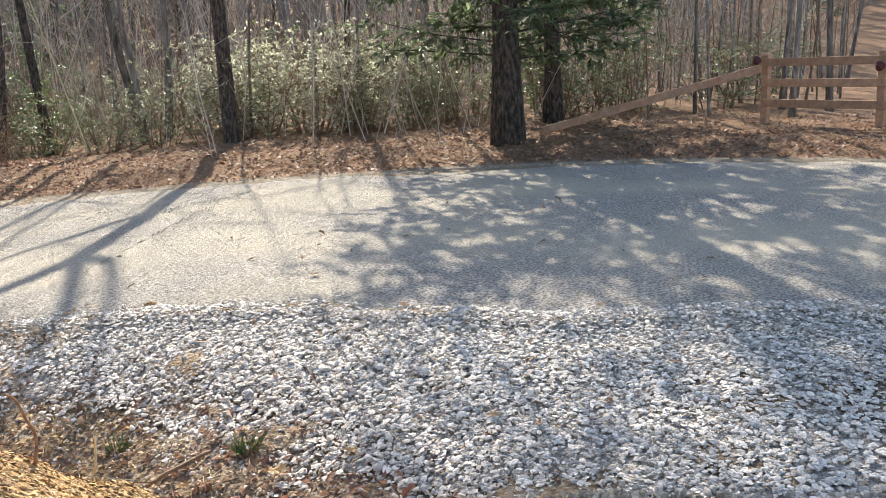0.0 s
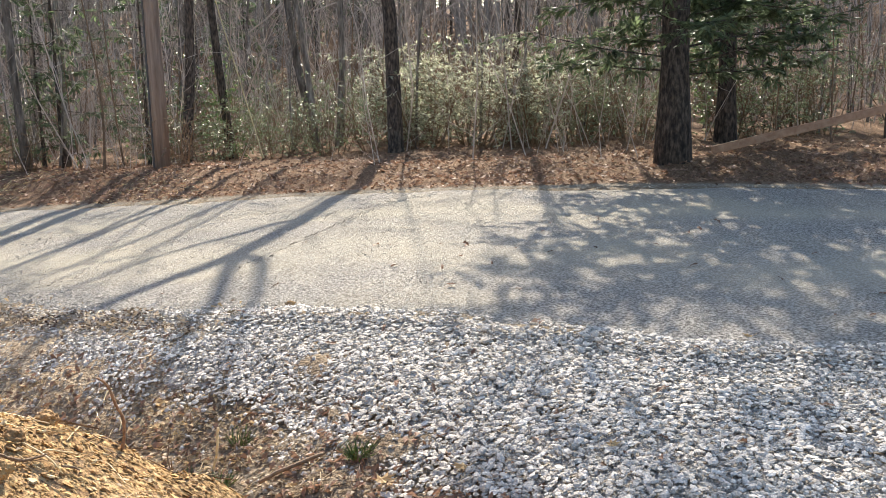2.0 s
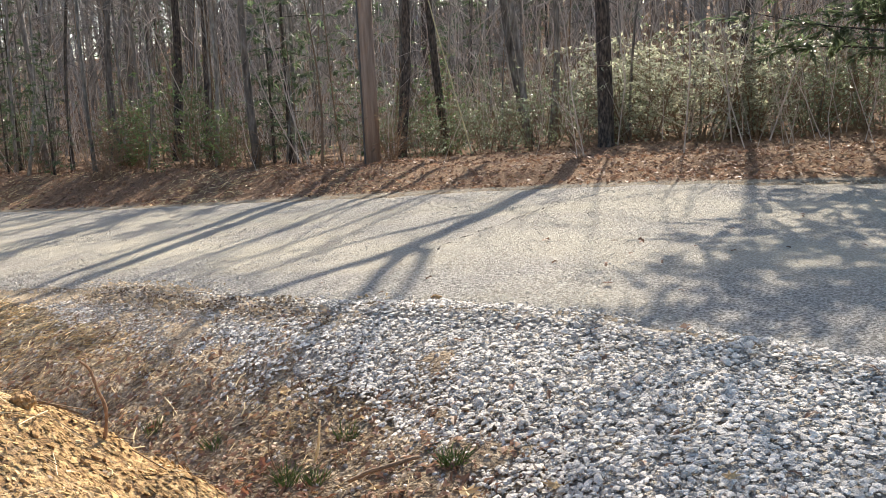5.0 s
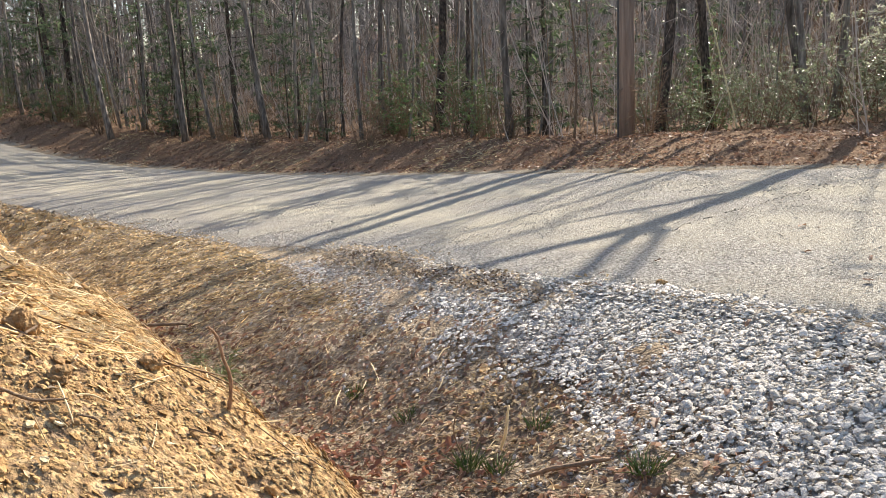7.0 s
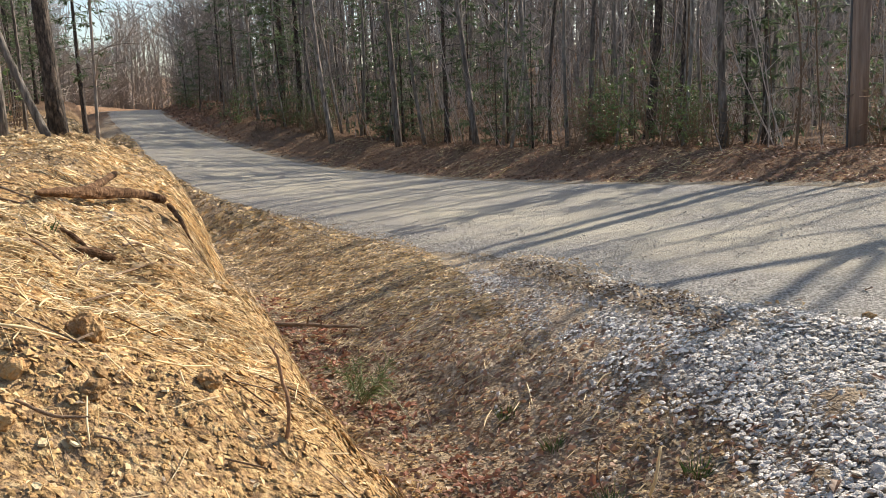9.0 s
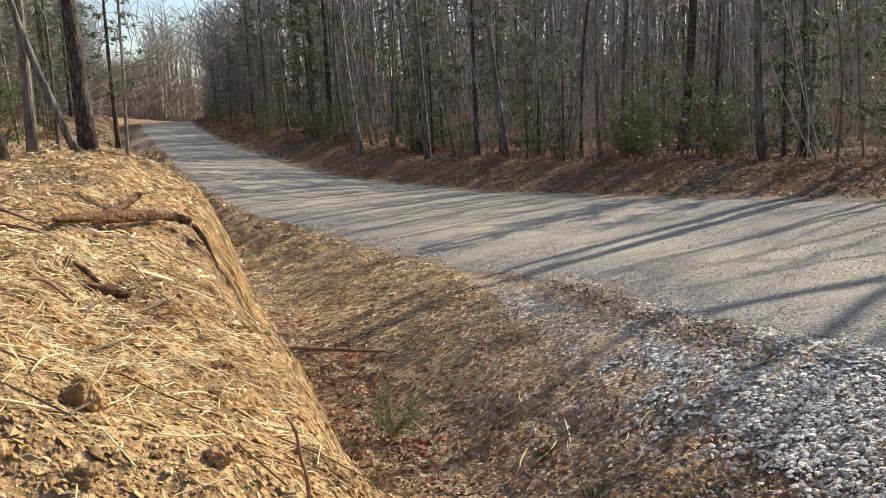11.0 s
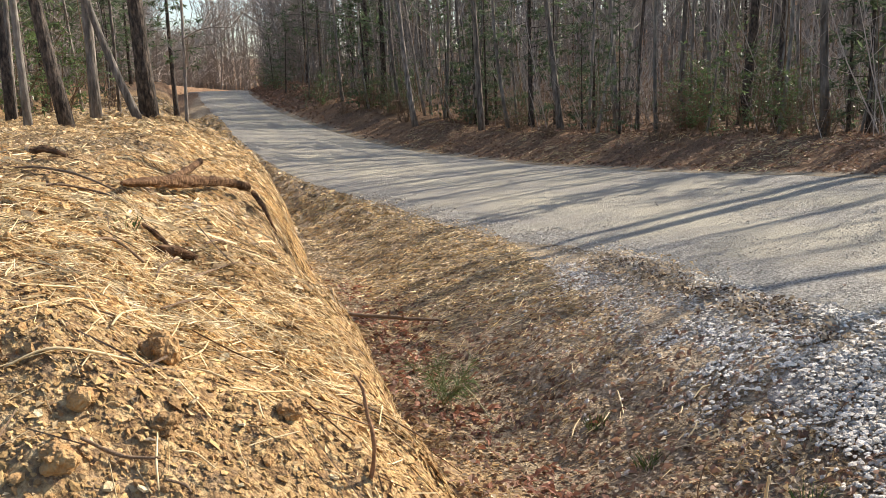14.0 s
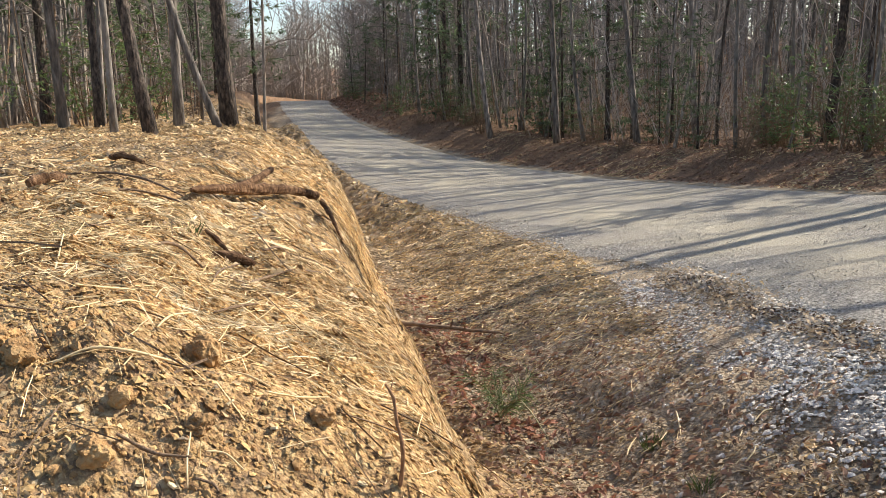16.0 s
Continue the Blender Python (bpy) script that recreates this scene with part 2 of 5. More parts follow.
# ---- lie of the land ----
# Road edges: far side and near side, each x, y, z from the bend to the distance.
FAR_EDGE = [(22, -18, .45), (14.5, -6, .4), (11.4, 2.0, .35), (10.6, 4.5, .33), (9.3, 6.8, .33), (6.8, 9.0, .32), (4.4, 11.4, .2), (1.6, 13.4, .05),
            (-.4, 15.1, -.1), (-3.6, 18.6, -.4), (-8.9, 23.7, -.68), (-15.9, 29.6, -.66), (-24.3, 36.5, .05), (-36.5, 50.0, .7), (-55, 72, 1.85), (-66, 92, 1.5), (-62, 150, -2.5)]
NEAR_EDGE = [(12, -18, .3), (7.0, -5, .1), (4.6, .6, .0), (3.8, 1.9, .04), (2.9, 2.7, .04), (2.2, 4.0, .05), (1.2, 5.1, .03), (-.3, 5.95, -.03),
             (-1.3, 7.7, -.16), (-3.7, 10.2, -.46), (-7.35, 13.9, -.68), (-13.2, 18.9, -.64), (-20.5, 26, -.1), (-36.0, 43, .6), (-57, 66.5, 1.85), (-73, 90, 1.5), (-72, 150, -2.5)]
DITCH = [(2.4, .2, -.06), (1.2, 1.5, -.12), (.5, 2.3, -.24), (-.2, 3.2, -.38), (-1.2, 4.4, -.53), (-2.2, 5.4, -.6), (-3.9, 7.4, -.66), (-5.9, 10.0, -.92), (-8.4, 12.8, -1.0),
         (-11.6, 16.3, -1.0), (-15.4, 20.0, -.85), (-22, 26.3, -.35), (-37.5, 43.4, .45), (-59, 67, 1.6), (-76, 91, 1.3), (-78, 150, -2.6)]


def smooth(a, b, x):
    t = np.clip((x - a) / (b - a), 0, 1)
    return t * t * (3 - 2 * t)


def resample(points, n):
    """n points, evenly spaced by index along a rounded polyline."""
    p = np.array(points, float)
    t = np.linspace(0, len(p) - 1, n)
    i = np.clip(t.astype(int), 0, len(p) - 2)
    f = (t - i)[:, None]
    before, after = p[np.maximum(i - 1, 0)], p[np.minimum(i + 2, len(p) - 1)]
    a, b = p[i], p[i + 1]
    return 0.5 * (2 * a + (b - before) * f + (2 * before - 5 * a + 4 * b - after) * f**2 + (3 * a - before - 3 * b + after) * f**3)


def beside(points, x, y):
    """Signed distance (positive to the left of the line's way), the height and the arc length at the nearest point of a line."""
    p = np.asarray(points, float)
    best = np.full(np.shape(x), 1e9)
    side, high, run = np.zeros_like(best), np.zeros_like(best), np.zeros_like(best)
    s = 0.0
    for a, b in zip(p[:-1], p[1:]):
        w = b[:2] - a[:2]
        length = np.hypot(*w)
        w = w / length
        along = np.clip((x - a[0]) * w[0] + (y - a[1]) * w[1], 0, length)
        dx, dy = x - a[0] - along * w[0], y - a[1] - along * w[1]
        d = np.hypot(dx, dy)
        near = d < best
        best = np.where(near, d, best)
        side = np.where(near, np.sign(w[0] * dy - w[1] * dx) * d, side)
        high = np.where(near, a[2] + (b[2] - a[2]) * along / length, high)
        run = np.where(near, s + along, run)
        s += length
    return side, high, run


FAR_LINE, NEAR_LINE, DITCH_LINE = resample(FAR_EDGE, 90), resample(NEAR_EDGE, 90), resample(DITCH, 90)


def lattice(i, j, k):
    n = (i * 374761393 + j * 668265263 + k * 1274126177) & 0xFFFFFFFF
    n = ((n ^ (n >> 13)) * 1274126177) & 0xFFFFFFFF
    return ((n ^ (n >> 16)) & 0xFFFF) / 65535.0


def ripple(x, y, size, seed=0):
    """Smooth value noise from 0 to 1, for arrays."""
    x, y = np.asarray(x, float) / size, np.asarray(y, float) / size
    i, j = np.floor(x).astype(np.int64), np.floor(y).astype(np.int64)
    u, v = x - i, y - j
    u, v = u * u * (3 - 2 * u), v * v * (3 - 2 * v)
    a, b = lattice(i, j, seed), lattice(i + 1, j, seed)
    c, d = lattice(i, j + 1, seed), lattice(i + 1, j + 1, seed)
    return (a + (b - a) * u) * (1 - v) + (c + (d - c) * u) * v


def land(x, y, fine=True):
    """Ground height and the shares of cut bank, ditch side, far woods floor and driveway at places x, y."""
    x, y = np.asarray(x, float), np.asarray(y, float)
    u, zf, run = beside(FAR_LINE, x, y)
    u = -u                                     # beyond the far edge
    v, zn, _ = beside(NEAR_LINE, x, y)         # short of the near edge
    d, zd, s = beside(DITCH_LINE, x, y)        # to the bank's side of the ditch
    road = np.where(u > 0, zf, np.where(v > 0, zn, zn + (zf - zn) * np.abs(v) / (np.abs(u) + np.abs(v) + 1e-6)))
    z = road.copy()
    # far bank and the wooded floor behind it, rising into a hill
    left = smooth(6, -4, x)
    rise = .2 + .48 * left
    z = z + np.where(u > 0, rise * smooth(.15, 2.8, u) + .02 * np.clip(u - 3, 0, 22) + .17 * np.clip(u - 20, 0, 70) * smooth(-55, -20, x), 0)
    # ditch and cut bank
    start = smooth(-1.5, .85, s - 2.83)
    brim = d - .02 - .11 * smooth(2.8, 4.4, s) * smooth(11, 8, s)
    bank = np.interp(brim, [0, .45, .7, .9, 1.0, 1.2, 1.35, 1.6, 1.85, 2.3, 4.0, 9.0], [-.4, -.36, .0, .40, .52, .64, .73, .83, .98, 1.08, 1.14, 1.2])
    bank = bank + np.clip(zd + .35, 0, 9) * smooth(.3, 1.6, d)
    low = 1 - smooth(.38, .78, brim)
    side = zd * low + bank * (1 - low * .999)
    side = np.where(brim < .38, zd + .03 * smooth(0, .38, d), side + .03 * low)
    hill = .07 * np.clip(d - 14, 0, 90)
    z = np.where(d > 0, (side + hill) * start + (1 - start) * -.02, z)
    inner = np.where((d <= 0) & (v > 0), 1.0, 0.0)
    lift = smooth(0, 1, np.clip(-d / (np.abs(d) + v + 1e-6), 0, 1) ** .8)
    z = np.where(inner > 0, zd + (zn - zd) * lift, z)
    z = z + .05 * np.clip(np.hypot(x, y) - 130, 0, 90)
    cut = start * smooth(.05, .5, d)
    ditch = inner * (1 - smooth(.75, 1.0, lift))
    floor = smooth(.0, .5, u)
    if fine:
        z = z + floor * (.10 * (ripple(x, y, .9, 3) - .5) + .07 * (ripple(x, y, .35, 4) - .5)) * smooth(0, 1, u)
        rough = cut * (.10 * (ripple(x, y, .55, 5) - .5) + .075 * (ripple(x, y, .17, 6) - .5) + .045 * (ripple(x, y, .07, 7) - .5))
        brow = start * smooth(.38, .6, d) * smooth(1.5, .95, d)
        rough = rough + brow * (.10 * (ripple(x, y, .3, 11) - .6) + .075 * (ripple(x, y, .11, 12) - .6) + .035 * (ripple(x, y, .05, 13) - .5))
        z = z + rough + np.maximum(ditch, inner * .6) * (.06 * (ripple(x, y, .4, 8) - .5) + .04 * (ripple(x, y, .13, 9) - .5))
    return z, cut, ditch, floor, u, v, d


def ground_at(x, y):
    return float(land(np.array([x]), np.array([y]))[0][0])


# ---- ground, road, driveway ----
def build_ground():
    yaw = np.concatenate([np.radians(np.linspace(68, -70, 380)), np.radians(np.linspace(-74, -289, 40))])[:-1]
    r = .3 * 1.024 ** np.arange(345)
    n, k = len(yaw), len(r)
    A, R = np.meshgrid(yaw, r)
    X, Y = -np.sin(A) * R, np.cos(A) * R + .2
    Z, cut, ditch, floor, u, v, d = land(X, Y)
    straw = np.clip(cut * (.35 + .9 * ripple(X, Y, .8, 21)) * (1 - .95 * smooth(6, 14, d)), 0, 1)
    verge = np.clip((d < .1) * (v > 0), 0, 1) * smooth(3.4, 6.0, Y) * (.45 + .65 * ripple(X, Y, .5, 22)) * smooth(60, 40, Y)
    straw = np.clip(straw + floor * smooth(3.2, 1.4, u) * smooth(3, 0, X) * smooth(-26, -12, X) * smooth(.36, .6, ripple(X, Y, 1.7, 26)), 0, 1)
    litter = np.clip(floor * (.8 + .4 * ripple(X, Y, 1.2, 23)) + ditch * (1 - smooth(5, 9, Y)) * .35 * ripple(X, Y, .5, 24) + cut * smooth(4, 12, d) + smooth(45, 75, np.hypot(X, Y)), 0, 1)
    straw = straw * smooth(75, 45, np.hypot(X, Y))
    dirt = np.clip(smooth(.55, .0, v) * (v > 0) * (.6 + .4 * ripple(X, Y, .3, 25)) + smooth(.5, 0, u) * (u > 0), 0, 1)
    verts = np.stack([X, Y, Z], -1).reshape(-1, 3)
    i = np.arange(k - 1)[:, None] * n + np.arange(n)[None]
    j = np.arange(k - 1)[:, None] * n + (np.arange(n)[None] + 1) % n
    faces = np.stack([i, i + n, j + n, j], -1).reshape(-1, 4)
    centre = len(verts)
    verts = np.vstack([verts, [[0, .2, Z[0].mean()]]])
    me = bpy.data.meshes.new("ground")
    me.from_pydata(verts.tolist(), [], faces.tolist() + [(centre, a, (a + 1) % n) for a in range(n)])
    layer = me.color_attributes.new("zone", 'FLOAT_COLOR', 'POINT')
    col = np.ones((len(verts), 4), np.float32)
    col[:-1, 0], col[:-1, 1], col[:-1, 2] = straw.ravel(), litter.ravel(), dirt.ravel()
    col[:-1, 3], col[-1] = np.clip(verge, 0, 1).ravel(), 0
    layer.data.foreach_set("color", col.ravel())
    me.materials.append(GROUND)
    me.shade_smooth()
    return tagged(new("ground", me), "brown earth with straw, dead leaves and a cut clay bank", "ground", kind="structure")


def build_road():
    n, m = 900, 22
    f, e = resample(FAR_EDGE, n), resample(NEAR_EDGE, n)
    span = (f - e)[:, :2] / np.linalg.norm((f - e)[:, :2], axis=1)[:, None]
    e[:, :2] += span * (.34 * (ripple(e[:, 0], e[:, 1], .7, 33) - .5) + .2 * (ripple(e[:, 0], e[:, 1], .22, 34) - .5))[:, None]
    f[:, :2] += span * (.3 * (ripple(f[:, 0], f[:, 1], .8, 35) - .5))[:, None]
    w = np.linspace(0, 1, m)[None, :, None]
    P = e[:, None] * (1 - w) + f[:, None] * w
    X, Y = P[..., 0], P[..., 1]
    Z = land(X, Y, False)[0] + .035 - .07 * (np.abs(w[..., 0] - .5) * 2) ** 14
    t = w[..., 0]
    Z = Z + .022 * (ripple(X, Y, .7, 31) - .5) + .016 * (ripple(X, Y, .22, 32) - .5)
    i = np.arange(n - 1)[:, None] * m + np.arange(m - 1)[None]
    faces = np.stack([i, i + m, i + m + 1, i + 1], -1).reshape(-1, 4)
    wear = np.clip(np.exp(-((t - .34) / .12) ** 2) + .8 * np.exp(-((t - .68) / .08) ** 2), 0, 1) * (.25 + .75 * smooth(.25, .7, ripple(X, Y, 1.6, 36))) * (.55 + .45 * ripple(X, Y, .45, 37))
    ob = mesh_object("road", np.stack([X, Y, Z], -1).reshape(-1, 3).tolist(), faces.tolist(), ROAD, shade=True)
    layer = ob.data.color_attributes.new("wear", 'FLOAT_COLOR', 'POINT')
    layer.data.foreach_set("color", np.repeat(wear.ravel()[:, None], 4, 1).astype(np.float32).ravel())
    return tagged(ob, "pale grey packed gravel lane with tyre-worn tracks", "road", kind="structure")


DIRT_EDGE = [(-2.35, 8.1), (-1.7, 7.05), (-1.1, 6.0), (-.65, 5.18), (-.2, 4.8), (.17, 4.48), (.4, 4.03), (.48, 3.6), (.66, 3.0), (.88, 1.95), (1.3, .8), (1.9, -.8), (2.6, -3.5)]
STONE_EDGE = [(-1.6, 8.2), (-.85, 7.1), (-.35, 6.4), (.05, 5.98), (.5, 5.62), (1.1, 5.2), (1.85, 4.6), (2.3, 3.9), (2.8, 3.1), (3.9, 2.3), (5.4, 1.0), (9.0, -3.5)]


def in_driveway(x, y):
    """How deep a place lies inside the coarse stone, in metres (negative outside)."""
    a = beside([(*p, 0) for p in DIRT_EDGE], x, y)[0]
    b = -beside([(*p, 0) for p in STONE_EDGE], x, y)[0]
    return np.minimum(a, b)


def driveway_z(x, y):
    b = -beside([(*p, 0) for p in STONE_EDGE], x, y)[0]
    a = beside([(*p, 0) for p in DIRT_EDGE], x, y)[0]
    return land(x, y, False)[0] - .01 + .04 * smooth(-.05, .6, a) + .055 * np.exp(-((b - .12) / .16) ** 2) + .03 * (ripple(x, y, .5, 41) - .5)


def build_driveway():
    n, m = 150, 40
    a, b = resample([(*p, 0) for p in DIRT_EDGE], n), resample([(*p, 0) for p in STONE_EDGE], n)
    w = np.linspace(0, 1, m)[None, :, None]
    P = a[:, None] * (1 - w) + b[:, None] * w
    X, Y = P[..., 0], P[..., 1]
    Z = driveway_z(X, Y) - .012 - .07 * (np.abs(w[..., 0] - .5) * 2) ** 12
    i = np.arange(n - 1)[:, None] * m + np.arange(m - 1)[None]
    faces = np.stack([i, i + m, i + m + 1, i + 1], -1).reshape(-1, 4)
    ob = mesh_object("driveway", np.stack([X, Y, Z], -1).reshape(-1, 3).tolist(), faces.tolist(), GRIT, shade=True)
    return tagged(ob, "driveway mouth of loose coarse grey limestone", "driveway", kind="structure")


ground, road, driveway = build_ground(), build_road(), build_driveway()


def stone_shapes(count, rng):
    """Angular broken stones about one unit across: verts and triangles."""
    out = []
    for _ in range(count):
        bm = bmesh.new()
        bmesh.ops.create_icosphere(bm, subdivisions=1, radius=.5)
        for _ in range(7):
            a = Vector((rng.uniform(-1, 1), rng.uniform(-1, 1), rng.uniform(-1, 1))).normalized()
            cutoff = rng.uniform(.2, .36)
            for v in bm.verts:
                over = v.co.dot(a) - cutoff
                if over > 0:
                    v.co -= a * over
        for v in bm.verts:
            v.co *= rng.uniform(.92, 1.08)
        out.append((np.array([v.co[:] for v in bm.verts]), np.array([[v.index for v in f.verts] for f in bm.faces])))
        bm.free()
    return out


def chip_shapes(rng, count):
    """Small broken chips of eight triangles."""
    out = []
    for _ in range(count):
        v = [Vector(p) * rng.uniform(.35, .6) for p in ((1, 0, 0), (-1, 0, 0), (0, 1, 0), (0, -1, 0), (0, 0, 1), (0, 0, -1))]
        out.append((np.array([(p.x + rng.uniform(-.12, .12), p.y + rng.uniform(-.12, .12), p.z) for p in v]), np.array([(0, 2, 4), (2, 1, 4), (1, 3, 4), (3, 0, 4), (2, 0, 5), (1, 2, 5), (3, 1, 5), (0, 3, 5)])))
    return out


def turns(rng, n, tilt):
    """n random turn matrices: any heading, tilted up to some radians."""
    h, a, b = rng.uniform(0, 2 * np.pi, n), rng.uniform(-tilt, tilt, n), rng.uniform(-tilt, tilt, n)
    c, s, z, o = np.cos, np.sin, np.zeros(n), np.ones(n)
    H = np.stack([c(h), -s(h), z, s(h), c(h), z, z, z, o], -1).reshape(-1, 3, 3)
    A = np.stack([o, z, z, z, c(a), -s(a), z, s(a), c(a)], -1).reshape(-1, 3, 3)
    B = np.stack([c(b), z, s(b), z, o, z, -s(b), z, c(b)], -1).reshape(-1, 3, 3)
    return H @ A @ B


def strand_shapes(rng, count, segments=3, width=.013, bend=.14):
    """Bent strips one unit long, three-sided so that they have thickness."""
    out = []
    for _ in range(count):
        v, f = [], []
        tube(crooked(rng, (-.5, 0, 0), (1, 0, .02), 1.0, segments, bend), [width] * (segments + 1), 3, v, f, False)
        out.append((np.array(v), np.array(f)))
    return out


def litter_shapes(rng, count):
    """Curled lobed leaves one unit long, of quads."""
    out = []
    for _ in range(count):
        curl, twist, v = rng.uniform(-.5, .5), rng.uniform(-.4, .4), []
        for a, w in ((-.5, .03), (-.2, .24), (.02, .14), (.22, .24), (.5, .02)):
            for s in (-1, 0, 1):
                v.append((a, s * w, curl * a * a * 1.5 + abs(s) * w * rng.uniform(.1, .7) + twist * s * w * a * 2))
        f = [(k * 3 + j, k * 3 + j + 1, k * 3 + j + 4, k * 3 + j + 3) for k in range(4) for j in range(2)]
        out.append((np.array(v), np.array(f)))
    return out


def scrap_shapes(rng, count):
    """Torn, curled scraps of leaf one unit long, folded along the middle."""
    out = []
    for _ in range(count):
        c, k = rng.uniform(.05, .35), rng.uniform(-.2, .2)
        v = [(-.5, k, 0), (.05, -.08, rng.uniform(0, .2)), (.5, rng.uniform(-.15, .15), c * .5), (.1, rng.uniform(-.45, -.25), c), (-.08, rng.uniform(.22, .42), c)]
        out.append((np.array(v), np.array([(0, 3, 1), (3, 2, 1), (0, 1, 4), (1, 2, 4)])))
    return out


def spots(rng, n, box, keep):
    """Places in a box of the plan, kept with the chance keep(x, y)."""
    x, y = rng.uniform(box[0], box[1], n), rng.uniform(box[2], box[3], n)
    ok = rng.uniform(0, 1, n) < keep(x, y)
    return x[ok], y[ok]


RNG = np.random.default_rng(5)
PY = random.Random(7)
STONES = stone_shapes(14, PY)
STRANDS = strand_shapes(PY, 10, 2)
MATTED = strand_shapes(PY, 8, 2, .03, .2)
CHIPS = chip_shapes(PY, 8)
SCRAPS = scrap_shapes(PY, 9)
LITTER = litter_shapes(PY, 8)


# ---- loose stone, straw, leaves ----
def slope_at(x, y):
    h = .06
    z = land(x, y, False)[0]
    return (land(x + h, y, False)[0] - z) / h, (land(x, y + h, False)[0] - z) / h


def scatter_on(name, shapes, x, y, sizes, flat, mat, tilt=.5, lift=0.0, height=None, label="", category="litter"):
    z = (land(x, y)[0] if height is None else height(x, y)) + lift * sizes
    gx, gy = slope_at(x, y)
    gx, gy = np.clip(gx, -1.5, 1.5), np.clip(gy, -1.5, 1.5)
    verts, faces, n0 = [], [], 0
    pick = RNG.integers(0, len(shapes), len(x))
    for k, (v, f) in enumerate(shapes):
        at = np.where(pick == k)[0]
        if not len(at):
            continue
        M = turns(RNG, len(at), tilt)
        sc = np.stack([sizes[at], sizes[at] * RNG.uniform(.6, .95, len(at)), sizes[at] * flat * RNG.uniform(.7, 1.3, len(at))], -1)
        w = np.einsum('nij,nvj->nvi', M, v[None] * sc[:, None])
        w[..., 2] += w[..., 0] * gx[at][:, None] + w[..., 1] * gy[at][:, None]
        w += np.stack([x[at], y[at], z[at]], -1)[:, None]
        verts.append(w.reshape(-1, 3))
        faces.append((f[None] + (n0 + np.arange(len(at))[:, None, None] * len(v))).reshape(-1, f.shape[1]))
        n0 += len(at) * len(v)
    verts, faces = np.vstack(verts), np.vstack(faces)
    me = bpy.data.meshes.new(name)
    me.vertices.add(len(verts))
    me.vertices.foreach_set("co", verts.astype(np.float32).ravel())
    k = faces.shape[1]
    me.loops.add(faces.size)
    me.loops.foreach_set("vertex_index", faces.astype(np.int32).ravel())
    me.polygons.add(len(faces))
    me.polygons.foreach_set("loop_start", np.arange(0, faces.size, k, dtype=np.int32))
    me.update(calc_edges=True)
    me.shade_flat()
    me.materials.append(mat)
    return tagged(new(name, me), label, category, kind="stuff")


def road_z(x, y):
    return land(x, y, False)[0] + .035


DIRT_RIDGE = [(-1.8, 8.0, 0), (-1.35, 7.45, 0), (-.95, 6.75, 0), (-.5, 6.22, 0), (-.2, 5.78, 0), (.18, 5.42, 0)]


SOIL = material("dark_soil", [(.35, (.08, .05, .032)), (.5, (.165, .105, .066)), (.68, (.29, .195, .125))], 16, .97, .8, 60, island=.5, gloss=.05)


